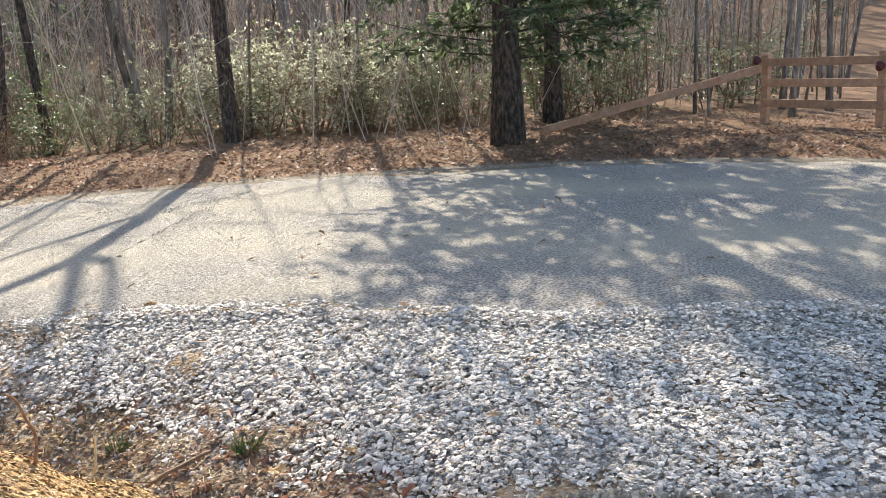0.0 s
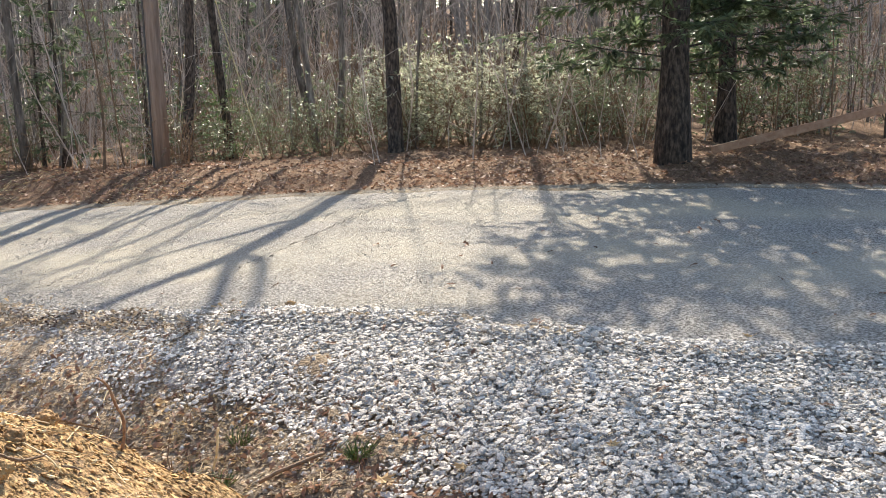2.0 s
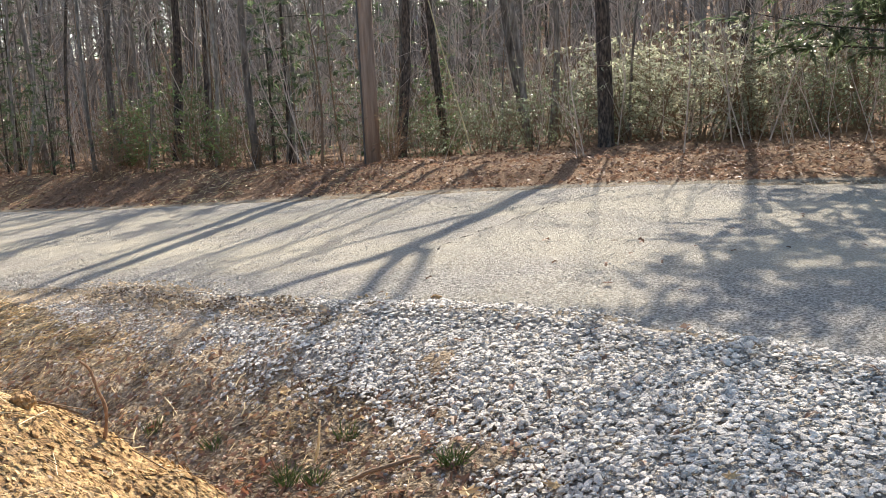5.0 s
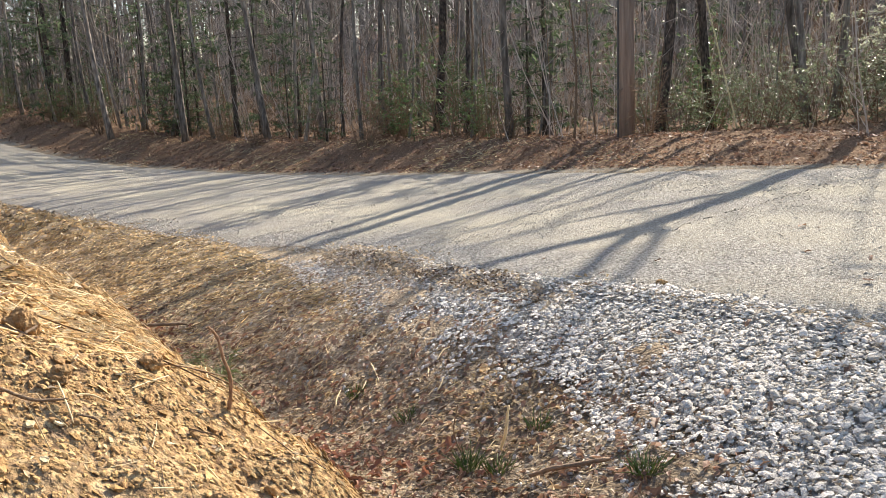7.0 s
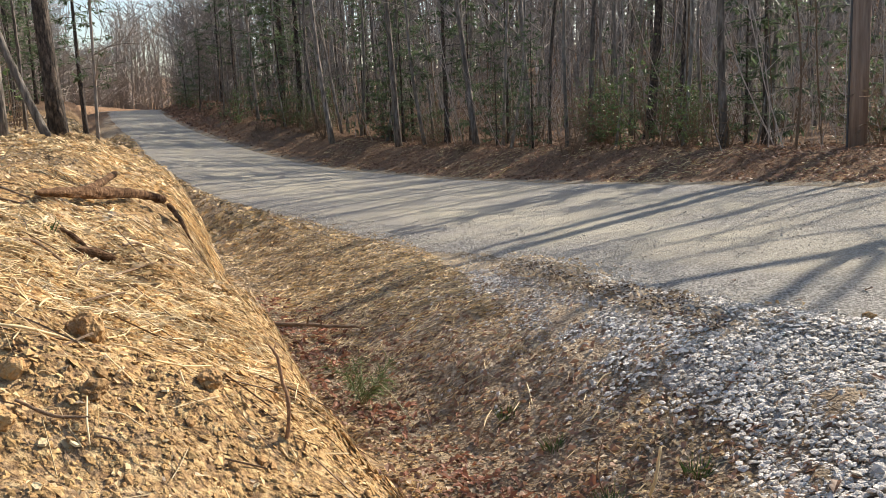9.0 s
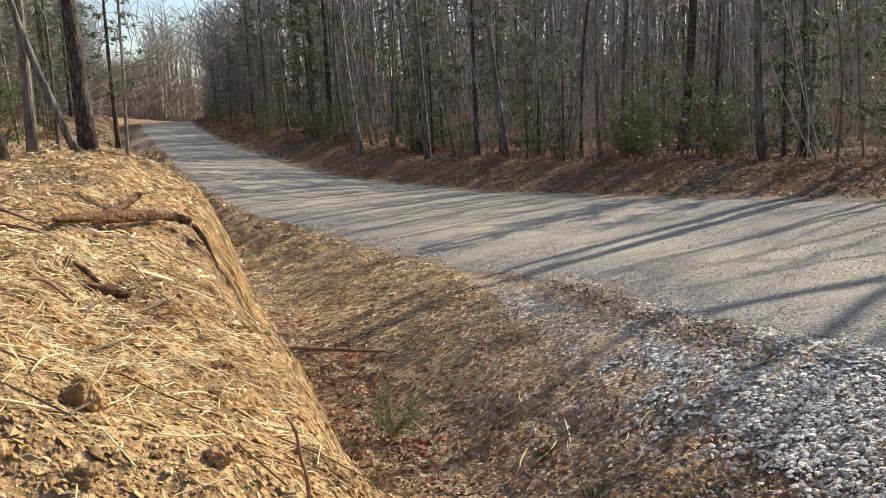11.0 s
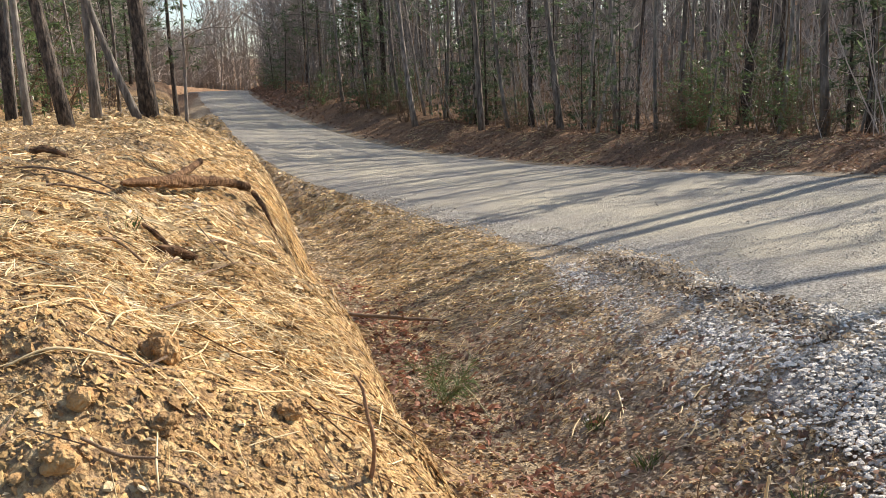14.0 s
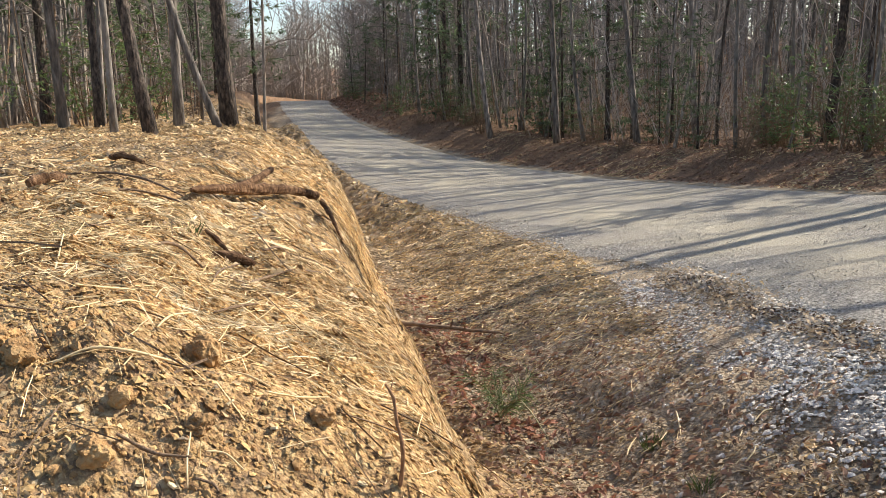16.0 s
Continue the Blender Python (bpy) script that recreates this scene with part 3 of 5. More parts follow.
def build_loose():
    # coarse stone of the driveway mouth
    def coarse(x, y):
        deep = in_driveway(x, y) + .45 * (ripple(x, y, .5, 51) - .5) + .25 * (ripple(x, y, .14, 54) - .5)
        bare = smooth(.16, .05, np.abs(beside(DIRT_RIDGE, x, y)[0]) + .12 * (ripple(x, y, .25, 52) - .5))
        return np.clip(smooth(-.18, .2, deep), 0, 1) * (1 - .55 * bare)
    x, y = spots(RNG, 105000, (-2.5, 7.0, -.6, 8.3), coarse)
    size = RNG.uniform(.024, .064, len(x)) * (1 - .2 * smooth(4, 8, y))
    near = y < 5.0
    for shapes, at in ((STONES, near), (CHIPS, ~near)):
        scatter_on("coarse_gravel", shapes, x[at], y[at], size[at], .26, STONE, .26, .12, driveway_z, "coarse broken grey-white limestone over the driveway mouth", "gravel")
    x, y = spots(RNG, 7000, (.8, 8.5, -3.5, -.5), lambda x, y: smooth(-.05, .1, in_driveway(x, y)))
    scatter_on("coarse_gravel", CHIPS, x, y, RNG.uniform(.05, .09, len(x)), .5, STONE, .55, .12, driveway_z, "coarse grey-white limestone further up the driveway", "gravel")
    # small broken stone between the larger pieces
    x, y = spots(RNG, 80000, (-1.8, 5.5, 1.0, 8.0), lambda x, y: coarse(x, y) * (.35 + .65 * smooth(1.5, .5, in_driveway(x, y))))
    scatter_on("small_gravel", CHIPS, x, y, RNG.uniform(.012, .034, len(x)), .6, CHIP, .7, .2, lambda x, y: driveway_z(x, y) + .004, "small broken stone between the coarse limestone", "gravel")
    # strays at its edges
    x, y = spots(RNG, 16000, (-3.0, 6, 1.0, 9), lambda x, y: np.exp(-np.abs(in_driveway(x, y)) / .55) * .75 * (land(x, y, False)[6] < -.25))
    scatter_on("stray_stones", STONES, x, y, RNG.uniform(.02, .055, len(x)), .6, STONE, .7, .1, None, "stray grey stones beside the driveway mouth", "gravel")

    # small chips on the lane
    def fine(x, y):
        _, _, _, _, u, v, _ = land(x, y, False)
        return (u < -.05) * smooth(.7, -.15, v + .4 * (ripple(x, y, .3, 55) - .5)) * smooth(19, 4, y)
    x, y = spots(RNG, 64000, (-5, 9.5, 2.0, 14), fine)
    scatter_on("lane_chips", CHIPS, x, y, RNG.uniform(.007, .024, len(x)) * (1 + .5 * smooth(6, 12, y)), .4, CHIP, .4, .12, road_z, "small loose grey chips on the gravel lane", "gravel")

    # stone and scraps that spread over the lane's near edge
    def spilled(x, y):
        v = land(x, y, False)[5] + .5 * (ripple(x, y, .45, 56) - .5)
        return np.where(v > 0, np.exp(-v / .38), smooth(-.9, 0, v)) * (.35 + .65 * ripple(x, y, .2, 57))
    x, y = spots(RNG, 36000, (-9, .8, 4.6, 16), spilled)
    scatter_on("edge_gravel", CHIPS, x, y, RNG.uniform(.012, .04, len(x)) * (1 + .4 * smooth(8, 14, y)), .5, STONE, .5, .2, lambda x, y: np.maximum(land(x, y)[0], np.where(land(x, y, False)[5] < .1, road_z(x, y), -9)) + .004, "pale stone chips spilled over the lane's edge", "gravel")
    x, y = spots(RNG, 22000, (-9, .8, 5.2, 16), lambda x, y: smooth(.6, 0, land(x, y, False)[5]) * smooth(-.55, -.05, land(x, y, False)[5]) * (in_driveway(x, y) < -.1) * smooth(.35, .7, ripple(x, y, .5, 58)))
    scatter_on("edge_scraps", SCRAPS, x, y, RNG.uniform(.02, .06, len(x)), 1.0, TAN_SCRAP, .6, .15, lambda x, y: np.maximum(land(x, y)[0], np.where(land(x, y, False)[5] < .1, road_z(x, y), -9)) + .006, "tan straw scraps blown onto the lane's edge", "litter")

    # straw on the cut bank and along the ditch
    def bank(x, y):
        z, cut, ditch, floor, u, v, d = land(x, y, False)
        return np.clip(cut * (.03 + 1.0 * ripple(x, y, .8, 21) ** 1.9 * (.35 + .65 * ripple(x, y, .22, 19))) * smooth(.2, 1.0, d) * (.12 + .88 * smooth(1.8, 2.6, np.hypot(x - .3, y - .3))) * (1 - .85 * smooth(1.5, .8, d)), 0, 1)
    x, y = spots(RNG, 95000, (-3.4, 0, .3, 4.5), bank)
    scatter_on("straw", STRANDS, x, y, RNG.uniform(.03, .15, len(x)), .9, STRAW, .25, .06, None, "dry yellow straw strewn on the clay bank", "straw")
    x, y = spots(RNG, 40000, (-13, -2, 3.0, 14), bank)
    scatter_on("straw_further", MATTED, x, y, RNG.uniform(.08, .24, len(x)), .9, STRAW, .25, .06, None, "dry yellow straw matted on the bank top", "straw")

    def verge(x, y):
        z, cut, ditch, floor, u, v, d = land(x, y, False)
        return (d < .1) * (v > -.1) * (in_driveway(x, y) < -.12) * np.clip(.35 + smooth(4.5, 8.5, y) * (.3 + .7 * ripple(x, y, .6, 22)), 0, 1)
    x, y = spots(RNG, 100000, (-11, .5, 3.0, 16), verge)
    scatter_on("verge_straw", MATTED, x, y, (.5 + .5 * smooth(4.5, 8, y)) * RNG.uniform(.07, .22, len(x)), .8, STRAW, .15, .05, None, "thin straw and dead grass along the ditch side", "straw")

    def strewn(x, y):
        z, cut, ditch, floor, u, v, d = land(x, y, False)
        return (d < .5) * (v > -.12) * (in_driveway(x, y) < -.02) * (.35 + .65 * ripple(x, y, .35, 27)) * (1 - .6 * smooth(9, 14, y))
    x, y = spots(RNG, 150000, (-9, 1.2, 2.0, 14), strewn)
    scatter_on("verge_leaves", SCRAPS, x, y, RNG.uniform(.012, .05, len(x)) * (1 + .7 * smooth(6, 11, y)), 1.0, SCRAP, .38, .1, None, "brown and grey scraps of leaf along the ditch side", "leaves")
    x, y = spots(RNG, 70000, (-9, 1.2, 3.4, 14), lambda x, y: strewn(x, y) * np.maximum(smooth(.35, .65, ripple(x, y, .8, 28)), smooth(1.6, .3, land(x, y, False)[5]) * smooth(6.5, 7.5, y)))
    scatter_on("verge_leaves", SCRAPS, x, y, RNG.uniform(.02, .055, len(x)) * (1 + .6 * smooth(6, 11, y)), 1.0, TAN_SCRAP, .38, .12, None, "tan scraps of leaf and grass along the ditch side", "leaves")

    def beyond(x, y):
        z, cut, ditch, floor, u, v, d = land(x, y, False)
        return (v > -.1) * (d < 5) * (.3 + .7 * ripple(x, y, .8, 38))
    for mat, count, label in ((SCRAP, 34000, "brown leaf scraps along the ditch further off"), (TAN_SCRAP, 34000, "tan dead leaves and straw along the ditch further off")):
        x, y = spots(RNG, count, (-32, -7, 12.5, 38), beyond)
        scatter_on("verge_leaves", SCRAPS, x, y, RNG.uniform(.08, .2, len(x)) * (1 + smooth(18, 34, y)), 1.0, mat, .7, .1, None, label, "leaves")

    def littered(x, y):
        z, cut, ditch, floor, u, v, d = land(x, y, False)
        return cut * smooth(.3, .8, d) * (.25 + .75 * ripple(x, y, .4, 29))
    x, y = spots(RNG, 26000, (-3.6, 0, .6, 4.5), littered)
    scatter_on("bank_scraps", SCRAPS, x, y, RNG.uniform(.008, .03, len(x)) * (.8 + .4 * smooth(1.5, 3, y)), .9, TAN_SCRAP, .7, .15, None, "tan flakes of leaf and bark on the clay bank", "litter")
    x, y = spots(RNG, 60000, (-14, -2, 2.6, 15), littered)
    scatter_on("bank_scraps", SCRAPS, x, y, RNG.uniform(.02, .07, len(x)) * (1 + 1.0 * smooth(6, 11, y)), .9, TAN_SCRAP, .7, .15, None, "tan dead leaves strewn on the bank top", "litter")
    x, y = spots(RNG, 16000, (-9, 0, .6, 9), lambda x, y: littered(x, y) * smooth(.4, .7, ripple(x, y, .5, 30)))
    scatter_on("bank_scraps", SCRAPS, x, y, RNG.uniform(.012, .03, len(x)) * (1 + 1.4 * smooth(1.8, 4, y)), .9, SCRAP, .7, .15, None, "dark brown leaf scraps on the bank", "litter")
    x, y = spots(RNG, 7000, (-9, 0, .6, 9), lambda x, y: littered(x, y) * .7)
    scatter_on("bank_twigs", STRANDS, x, y, RNG.uniform(.05, .25, len(x)), 1.0, TWIG, .3, .06, None, "short dark broken twigs on the bank", "twigs")

    def damp(x, y):
        z, cut, ditch, floor, u, v, d = land(x, y, False)
        return (np.exp(-(beside(DIRT_RIDGE, x, y)[0] / .2) ** 2) * .5 + ditch * smooth(-2.2, -.1, d) + (d > 0) * smooth(.75, .5, d)) * smooth(9.5, 5, y)
    x, y = spots(RNG, 17000, (-4.5, 1.2, 2.2, 9), damp)
    scatter_on("ditch_leaves", SCRAPS, x, y, RNG.uniform(.02, .07, len(x)), 1.0, DEAD_LEAF, .7, .12, None, "brown dead leaves heaped in the ditch", "leaves")
    def gutter(x, y):
        d = land(x, y, False)[6]
        return np.exp(-((d - .08) / (.1 + .22 * ripple(x, y, .6, 77))) ** 2) * .6 * (.25 + .75 * smooth(.3, .6, ripple(x, y, .55, 78))) * smooth(11, 7, y)
    x, y = spots(RNG, 26000, (-5.6, 1.2, 2.0, 10), gutter)
    scatter_on("ditch_leaves", LITTER, x, y, RNG.uniform(.045, .105, len(x)), 1.1, RUSSET, .75, .2, None, "russet curled oak leaves heaped in the ditch bottom", "leaves")
    x, y = spots(RNG, 22000, (-4.5, 1.2, 2.2, 9), lambda x, y: np.maximum(land(x, y, False)[2] * .8, np.exp(-(beside(DIRT_RIDGE, x, y)[0] / .2) ** 2)))
    scatter_on("ditch_twigs", STRANDS, x, y, RNG.uniform(.03, .15, len(x)), .8, TWIG, .3, .05, None, "broken brown twigs in the ditch", "twigs")

    def woods(x, y):
        z, cut, ditch, floor, u, v, d = land(x, y, False)
        return floor * smooth(9, 1.0, u) * (.4 + .6 * ripple(x, y, .8, 61))
    x, y = spots(RNG, 90000, (-16, 16, 4, 34), woods)
    scatter_on("woodland_leaves", SCRAPS, x, y, RNG.uniform(.05, .12, len(x)), 1.0, DEAD_LEAF, .6, .12, None, "russet dead leaves over the far bank and woods floor", "leaves")
    x, y = spots(RNG, 90000, (-60, 2, 12, 78), lambda x, y: woods(x, y) * smooth(6, 2.0, land(x, y, False)[4]))
    scatter_on("far_bank_leaves", SCRAPS, x, y, RNG.uniform(.06, .15, len(x)) * (1 + 1.8 * smooth(30, 60, y)), 1.1, DEAD_LEAF, .7, .12, None, "brown dead leaves along the far bank", "leaves")
    x, y = spots(RNG, 60000, (-16, 3, 12, 34), lambda x, y: woods(x, y) * smooth(3.4, 1.4, land(x, y, False)[4]) * smooth(.36, .6, ripple(x, y, 1.7, 26)) * smooth(3, 0, x))
    scatter_on("far_bank_straw", MATTED, x, y, RNG.uniform(.08, .22, len(x)), 1.2, STRAW, .3, .05, None, "straw on the far bank", "straw")
    x, y = spots(RNG, 26000, (0, 15, 4, 20), lambda x, y: woods(x, y) * smooth(4, 1.5, land(x, y, False)[4]))
    scatter_on("roadside_leaves", SCRAPS, x, y, RNG.uniform(.04, .11, len(x)), 1.0, DEAD_LEAF, .7, .2, None, "russet dead leaves piled along the roadside", "leaves")
    x, y = spots(RNG, 42000, (-2.4, .8, 4.7, 8.5), lambda x, y: np.exp(-(beside(DIRT_RIDGE, x, y)[0] / (.02 + .17 * ripple(x, y, .35, 74))) ** 2) * (.3 + .7 * ripple(x, y, .16, 75)))
    scatter_on("soil_crumbs", CHIPS, x, y, RNG.uniform(.009, .028, len(x)), .5, SOIL, .7, .15, lambda x, y: np.maximum(driveway_z(x, y), road_z(x, y)) + .01, "dark crumbs of scraped-up soil across the stone", "dirt")
    x, y = spots(RNG, 26000, (-2.4, .8, 4.7, 8.5), lambda x, y: .4 * np.exp(-(beside(DIRT_RIDGE, x, y)[0] / (.05 + .3 * ripple(x, y, .35, 76))) ** 2))
    scatter_on("ridge_leaves", SCRAPS, x, y, RNG.uniform(.02, .06, len(x)), 1.0, SCRAP, .7, .2, lambda x, y: np.maximum(driveway_z(x, y), road_z(x, y)) + .015, "brown leaf scraps caught on the scraped-up soil", "leaves")

    x, y = spots(RNG, 420, (-.3, 6, 1.6, 8), lambda x, y: np.where(in_driveway(x, y) > 0, .55, .12))
    scatter_on("blown_leaves", LITTER, x, y, RNG.uniform(.04, .1, len(x)), 1.0, DEAD_LEAF, .5, .25, driveway_z, "brown leaves blown over the loose stone", "leaves")

    # clods and pale chips in the clay
    x, y = spots(RNG, 60000, (-3.2, -.1, .8, 4.6), lambda x, y: land(x, y, False)[1] * np.where(np.hypot(x - .3, y - .3) < 2.4, 1.0, .4))
    scatter_on("clay_chips", CHIPS, x, y, RNG.uniform(.006, .02, len(x)) * (1 + .9 * (RNG.uniform(0, 1, len(x)) > .93)), .4, material("tan_shale_chip", [(.3, (.24, .14, .055)), (.6, (.45, .30, .135)), (.8, (.66, .50, .28))], 20, .9, .3, 90, island=.45, gloss=.2), .6, .1, None, "tan shale chips in the cut bank", "stones")
    x, y = spots(RNG, 22000, (-3.6, -.1, .8, 5.0), lambda x, y: land(x, y, False)[1] * .8 * smooth(.3, .7, ripple(x, y, .3, 53)))
    scatter_on("clay_clods", STONES, x, y, RNG.uniform(.008, .022, len(x)) * (1 + 1.1 * (RNG.uniform(0, 1, len(x)) > .9)), .7, CLOD, .8, .1, None, "lumps of orange clay on the bank", "clods")


build_loose()


# ---- trees ----
def twig_spray(rng, verts, faces, start, way, length, depth=2):
    """A limb with side twigs."""
    pts = crooked(rng, start, way, length, 4, .24, -.12)
    r = max(.006, length * .0085)
    tube(pts, [r, r * .75, r * .55, r * .35, r * .15], 4, verts, faces, False)
    tips = [pts[-1]]
    for k in range(1, 5):
        for _ in range(2 if depth > 1 else 1):
            w = (pts[k] - pts[k - 1]).normalized() + Vector((rng.uniform(-1, 1), rng.uniform(-1, 1), rng.uniform(-.3, .8))) * .8
            small = length * rng.uniform(.22, .45)
            q = crooked(rng, pts[k], w, small, 2, .2, -.1)
            rr = max(.004, small * .008)
            tube(q[::2], [rr, rr * .4], 3, verts, faces, False)
            tips.append(q[-1])
            if depth > 1 and k % 2:
                for _ in range(2):
                    w2 = w.normalized() + Vector((rng.uniform(-1, 1), rng.uniform(-1, 1), rng.uniform(-.4, .8))) * .8
                    q2 = crooked(rng, q[1], w2, small * .6, 1, .2)
                    tube(q2, [.004, .0025], 3, verts, faces, False)
    return tips


def trunk_line(rng, height, lean, wander=.05, n=11):
    pts, p = [], Vector((0, 0, -.25))
    sway = Vector((rng.uniform(-1, 1), rng.uniform(-1, 1), 0)) * wander
    for k in range(n + 1):
        t = k / n
        pts.append(Vector((lean[0] * height * t + sway.x * height * math.sin(t * 5.5) * .5, lean[1] * height * t + sway.y * height * math.sin(t * 4.6) * .5, -.25 + (height + .25) * t)))
    return pts


def bare_tree(seed, name, height, radius, lean=(0, 0), limbs=16, low=.22, mat=None, label="", fork=None, depth=2, limb_long=.26):
    """A leafless broadleaf tree: trunk, an optional second stem, and a crown of limbs and twigs."""
    rng = random.Random(seed)
    mat = mat or BARK
    tree = thing(name, 0, 0, 0, label, "tree", "bare trees of the wood")
    v, f = [], []
    line = trunk_line(rng, height, lean)
    n = len(line)
    rad = [radius * (1.25 if k == 0 else 1.0) * (1 - .93 * (k / (n - 1)) ** 1.15) for k in range(n)]
    tube(line, rad, 9, v, f)
    mesh_object("trunk", v, f, mat, tree, shade=True)
    v, f = [], []
    stems = [(line, rad)]
    if fork:
        at, swing = fork
        k = int(at * (n - 1))
        way = Vector((swing[0], swing[1], 1.0))
        second = crooked(rng, line[k], way, height * (1 - at) * .9, 6, .07, -.06)
        r2 = [rad[k] * .8 * (1 - .93 * j / 6) for j in range(7)]
        tube(second, r2, 7, v, f)
        stems.append((second, r2))
    for j in range(limbs):
        pts, rr = stems[j % len(stems)]
        t = low + (1 - low) * ((j + rng.random()) / limbs) ** 1.35 if len(stems) == 1 or pts is line else rng.uniform(.15, 1)
        k = min(len(pts) - 2, int(t * (len(pts) - 1)))
        fr = t * (len(pts) - 1) - k
        p = pts[k].lerp(pts[k + 1], min(fr, 1))
        a = rng.uniform(0, 2 * math.pi)
        long = height * limb_long * rng.uniform(.5, 1.1) * (1.1 - .65 * abs(t - .45))
        twig_spray(rng, v, f, p, (math.cos(a), math.sin(a), rng.uniform(.25, 1.0)), long, depth)
    mesh_object("crown", v, f, BOUGHS, tree, "bare grey limbs and twigs")
    return tree


def needle_branch(rng, wv, wf, lv, lf, start, way, length, spray, size, blades=9):
    pts = crooked(rng, start, way, length, 4, .09, .12)
    r = max(.006, length * .0075)
    tube(pts, [r, r * .8, r * .6, r * .4, r * .15], 4, wv, wf, False)
    for _ in range(spray):
        t = rng.uniform(.18, 1.0) * 4
        k = min(3, int(t))
        p = pts[k].lerp(pts[k + 1], t - k)
        along = (pts[k + 1] - pts[k]).normalized()
        out = along * rng.uniform(.1, .8) + Vector((rng.uniform(-1, 1), rng.uniform(-1, 1), rng.uniform(-.45, .25)))
        out.normalize()
        reach = length * rng.uniform(.05, .24)
        q = p + out * reach
        for _ in range(blades):
            leaf_blade(lv, lf, p.lerp(q, rng.uniform(.2, 1)), out + Vector((rng.uniform(-1, 1), rng.uniform(-1, 1), rng.uniform(-.6, .3))) * .7, (rng.uniform(-.4, .4), rng.uniform(-.4, .4), 1), size * rng.uniform(.7, 1.4), size * rng.uniform(.2, .36))


def evergreen(seed, name, height, radius, low, spread, branches, spray, size, label, mat=None, leaf=None, lean=(0, 0), split=False, power=.9):
    """A conifer: straight trunk, whorls of branches and sprays of needles with gaps between them."""
    rng = random.Random(seed)
    tree = thing(name, 0, 0, 0, label, "tree", "evergreens of the wood")
    v, f = [], []
    line = trunk_line(rng, height, lean, .012)
    n = len(line)
    rad = [radius * (1.35 if k == 0 else 1.0) * (1 - .95 * k / (n - 1)) for k in range(n)]
    tube(line, rad, 10, v, f)
    mesh_object("trunk", v, f, mat or PINE_BARK, tree, shade=True)
    wv, wf, lv, lf = [], [], [], []
    for j in range(branches):
        t = low + (1 - low) * ((j + rng.random()) / branches) ** power
        z = t * height
        k = min(n - 2, int(t * (n - 1)))
        p = line[k].lerp(line[k + 1], t * (n - 1) - k)
        a = j * 2.4 + rng.uniform(-.5, .5)
        shape = (1 - ((t - low) / (1 - low)) ** (1.9 if split else 1.3)) * .85 + .15
        if t < low + .08:
            shape *= .75
        needle_branch(rng, wv, wf, lv, lf, p, (math.cos(a), math.sin(a), rng.uniform(-.15, .25)), spread * shape * rng.uniform(.6, 1.12), int(spray * (.4 + shape)), size, 19 if split else 7)
        if split:
            bough = mesh_object("bough", wv, wf, mat or PINE_BARK, tree)
            mesh_object("foliage", lv, lf, leaf or NEEDLE, bough, "dark green needle sprays")
            wv, wf, lv, lf = [], [], [], []
    if split:
        return tree
    mesh_object("crown", wv, wf, mat or PINE_BARK, tree, "brown boughs of the crown")
    mesh_object("foliage", lv, lf, leaf or NEEDLE, tree, "dark green needle sprays")
    return tree


def leafy_shrub(seed, name, height, spread, stems, leaves, size, mat, label, bark=None):
    """A broadleaf shrub: several leaning stems with twigs, and loose whorls of leaves."""
    rng = random.Random(seed)
    shrub = thing(name, 0, 0, 0, label, "shrub", "shrubs under the trees")
    v, f, lv, lf = [], [], [], []
    tips = []
    for s in range(stems):
        a = rng.uniform(0, 2 * math.pi)
        far = spread * rng.uniform(.1, .5)
        start = (math.cos(a) * far * .4, math.sin(a) * far * .4, -.1)
        pts = crooked(rng, start, (math.cos(a) * far, math.sin(a) * far, height * rng.uniform(.6, 1.0)), height * rng.uniform(.55, 1.05), 5, .13, -.1)
        tube(pts, [.022, .018, .014, .011, .008, .004], 5, v, f)
        for k in range(1, 6):
            for _ in range(3):
                w = Vector((rng.uniform(-1, 1), rng.uniform(-1, 1), rng.uniform(-.1, .7)))
                q = crooked(rng, pts[k], w, spread * rng.uniform(.12, .4), 2, .2)
                tube(q[::2], [.007, .003], 3, v, f, False)
                tips += [q[1], q[2]]
    for _ in range(leaves // 5):
        p = rng.choice(tips)
        w = Vector((rng.uniform(-1, 1), rng.uniform(-1, 1), rng.uniform(-.5, .7))).normalized()
        p = p + w * rng.uniform(0, .22)
        for j in range(5):
            o = w * .4 + Vector((rng.uniform(-1, 1), rng.uniform(-1, 1), rng.uniform(-.5, .5)))
            leaf_blade(lv, lf, p, o, (rng.uniform(-.5, .5), rng.uniform(-.5, .5), 1), size * rng.uniform(.6, 1.3), size * rng.uniform(.3, .48))
    mesh_object("framework", v, f, bark or TWIG, shrub, "thin brown stems and twigs")
    mesh_object("foliage", lv, lf, mat, shrub)
    return shrub


def put(proto, x, y, turn=0.0, size=1.0, sink=.03, lean=(0, 0), label=""):
    ob = copy_thing(proto, Matrix.Translation((x, y, ground_at(x, y) - sink)) @ pose(0, 0, 0, lean[0], lean[1], turn) @ Matrix.Scale(size, 4))
    return tagged(ob, label)


def set_down(tree, x, y, turn=0.0, sink=.03):
    tree.matrix_basis = Matrix.Translation((x, y, ground_at(x, y) - sink)) @ pose(0, 0, 0, 0, 0, turn)
    return tree


# Trees that stand out
set_down(evergreen(11, "hemlock", 19, .25, .085, 3.9, 116, 33, .14, "big dark hemlock with airy drooping sprays at the roadside", split=True, power=1.2), 9.0, 10.1)
set_down(evergreen(12, "hemlock", 16, .19, .13, 3.3, 76, 30, .14, "dark hemlock with a straight trunk behind the sloping rail", split=True, power=1.5), 12.4, 12.3)


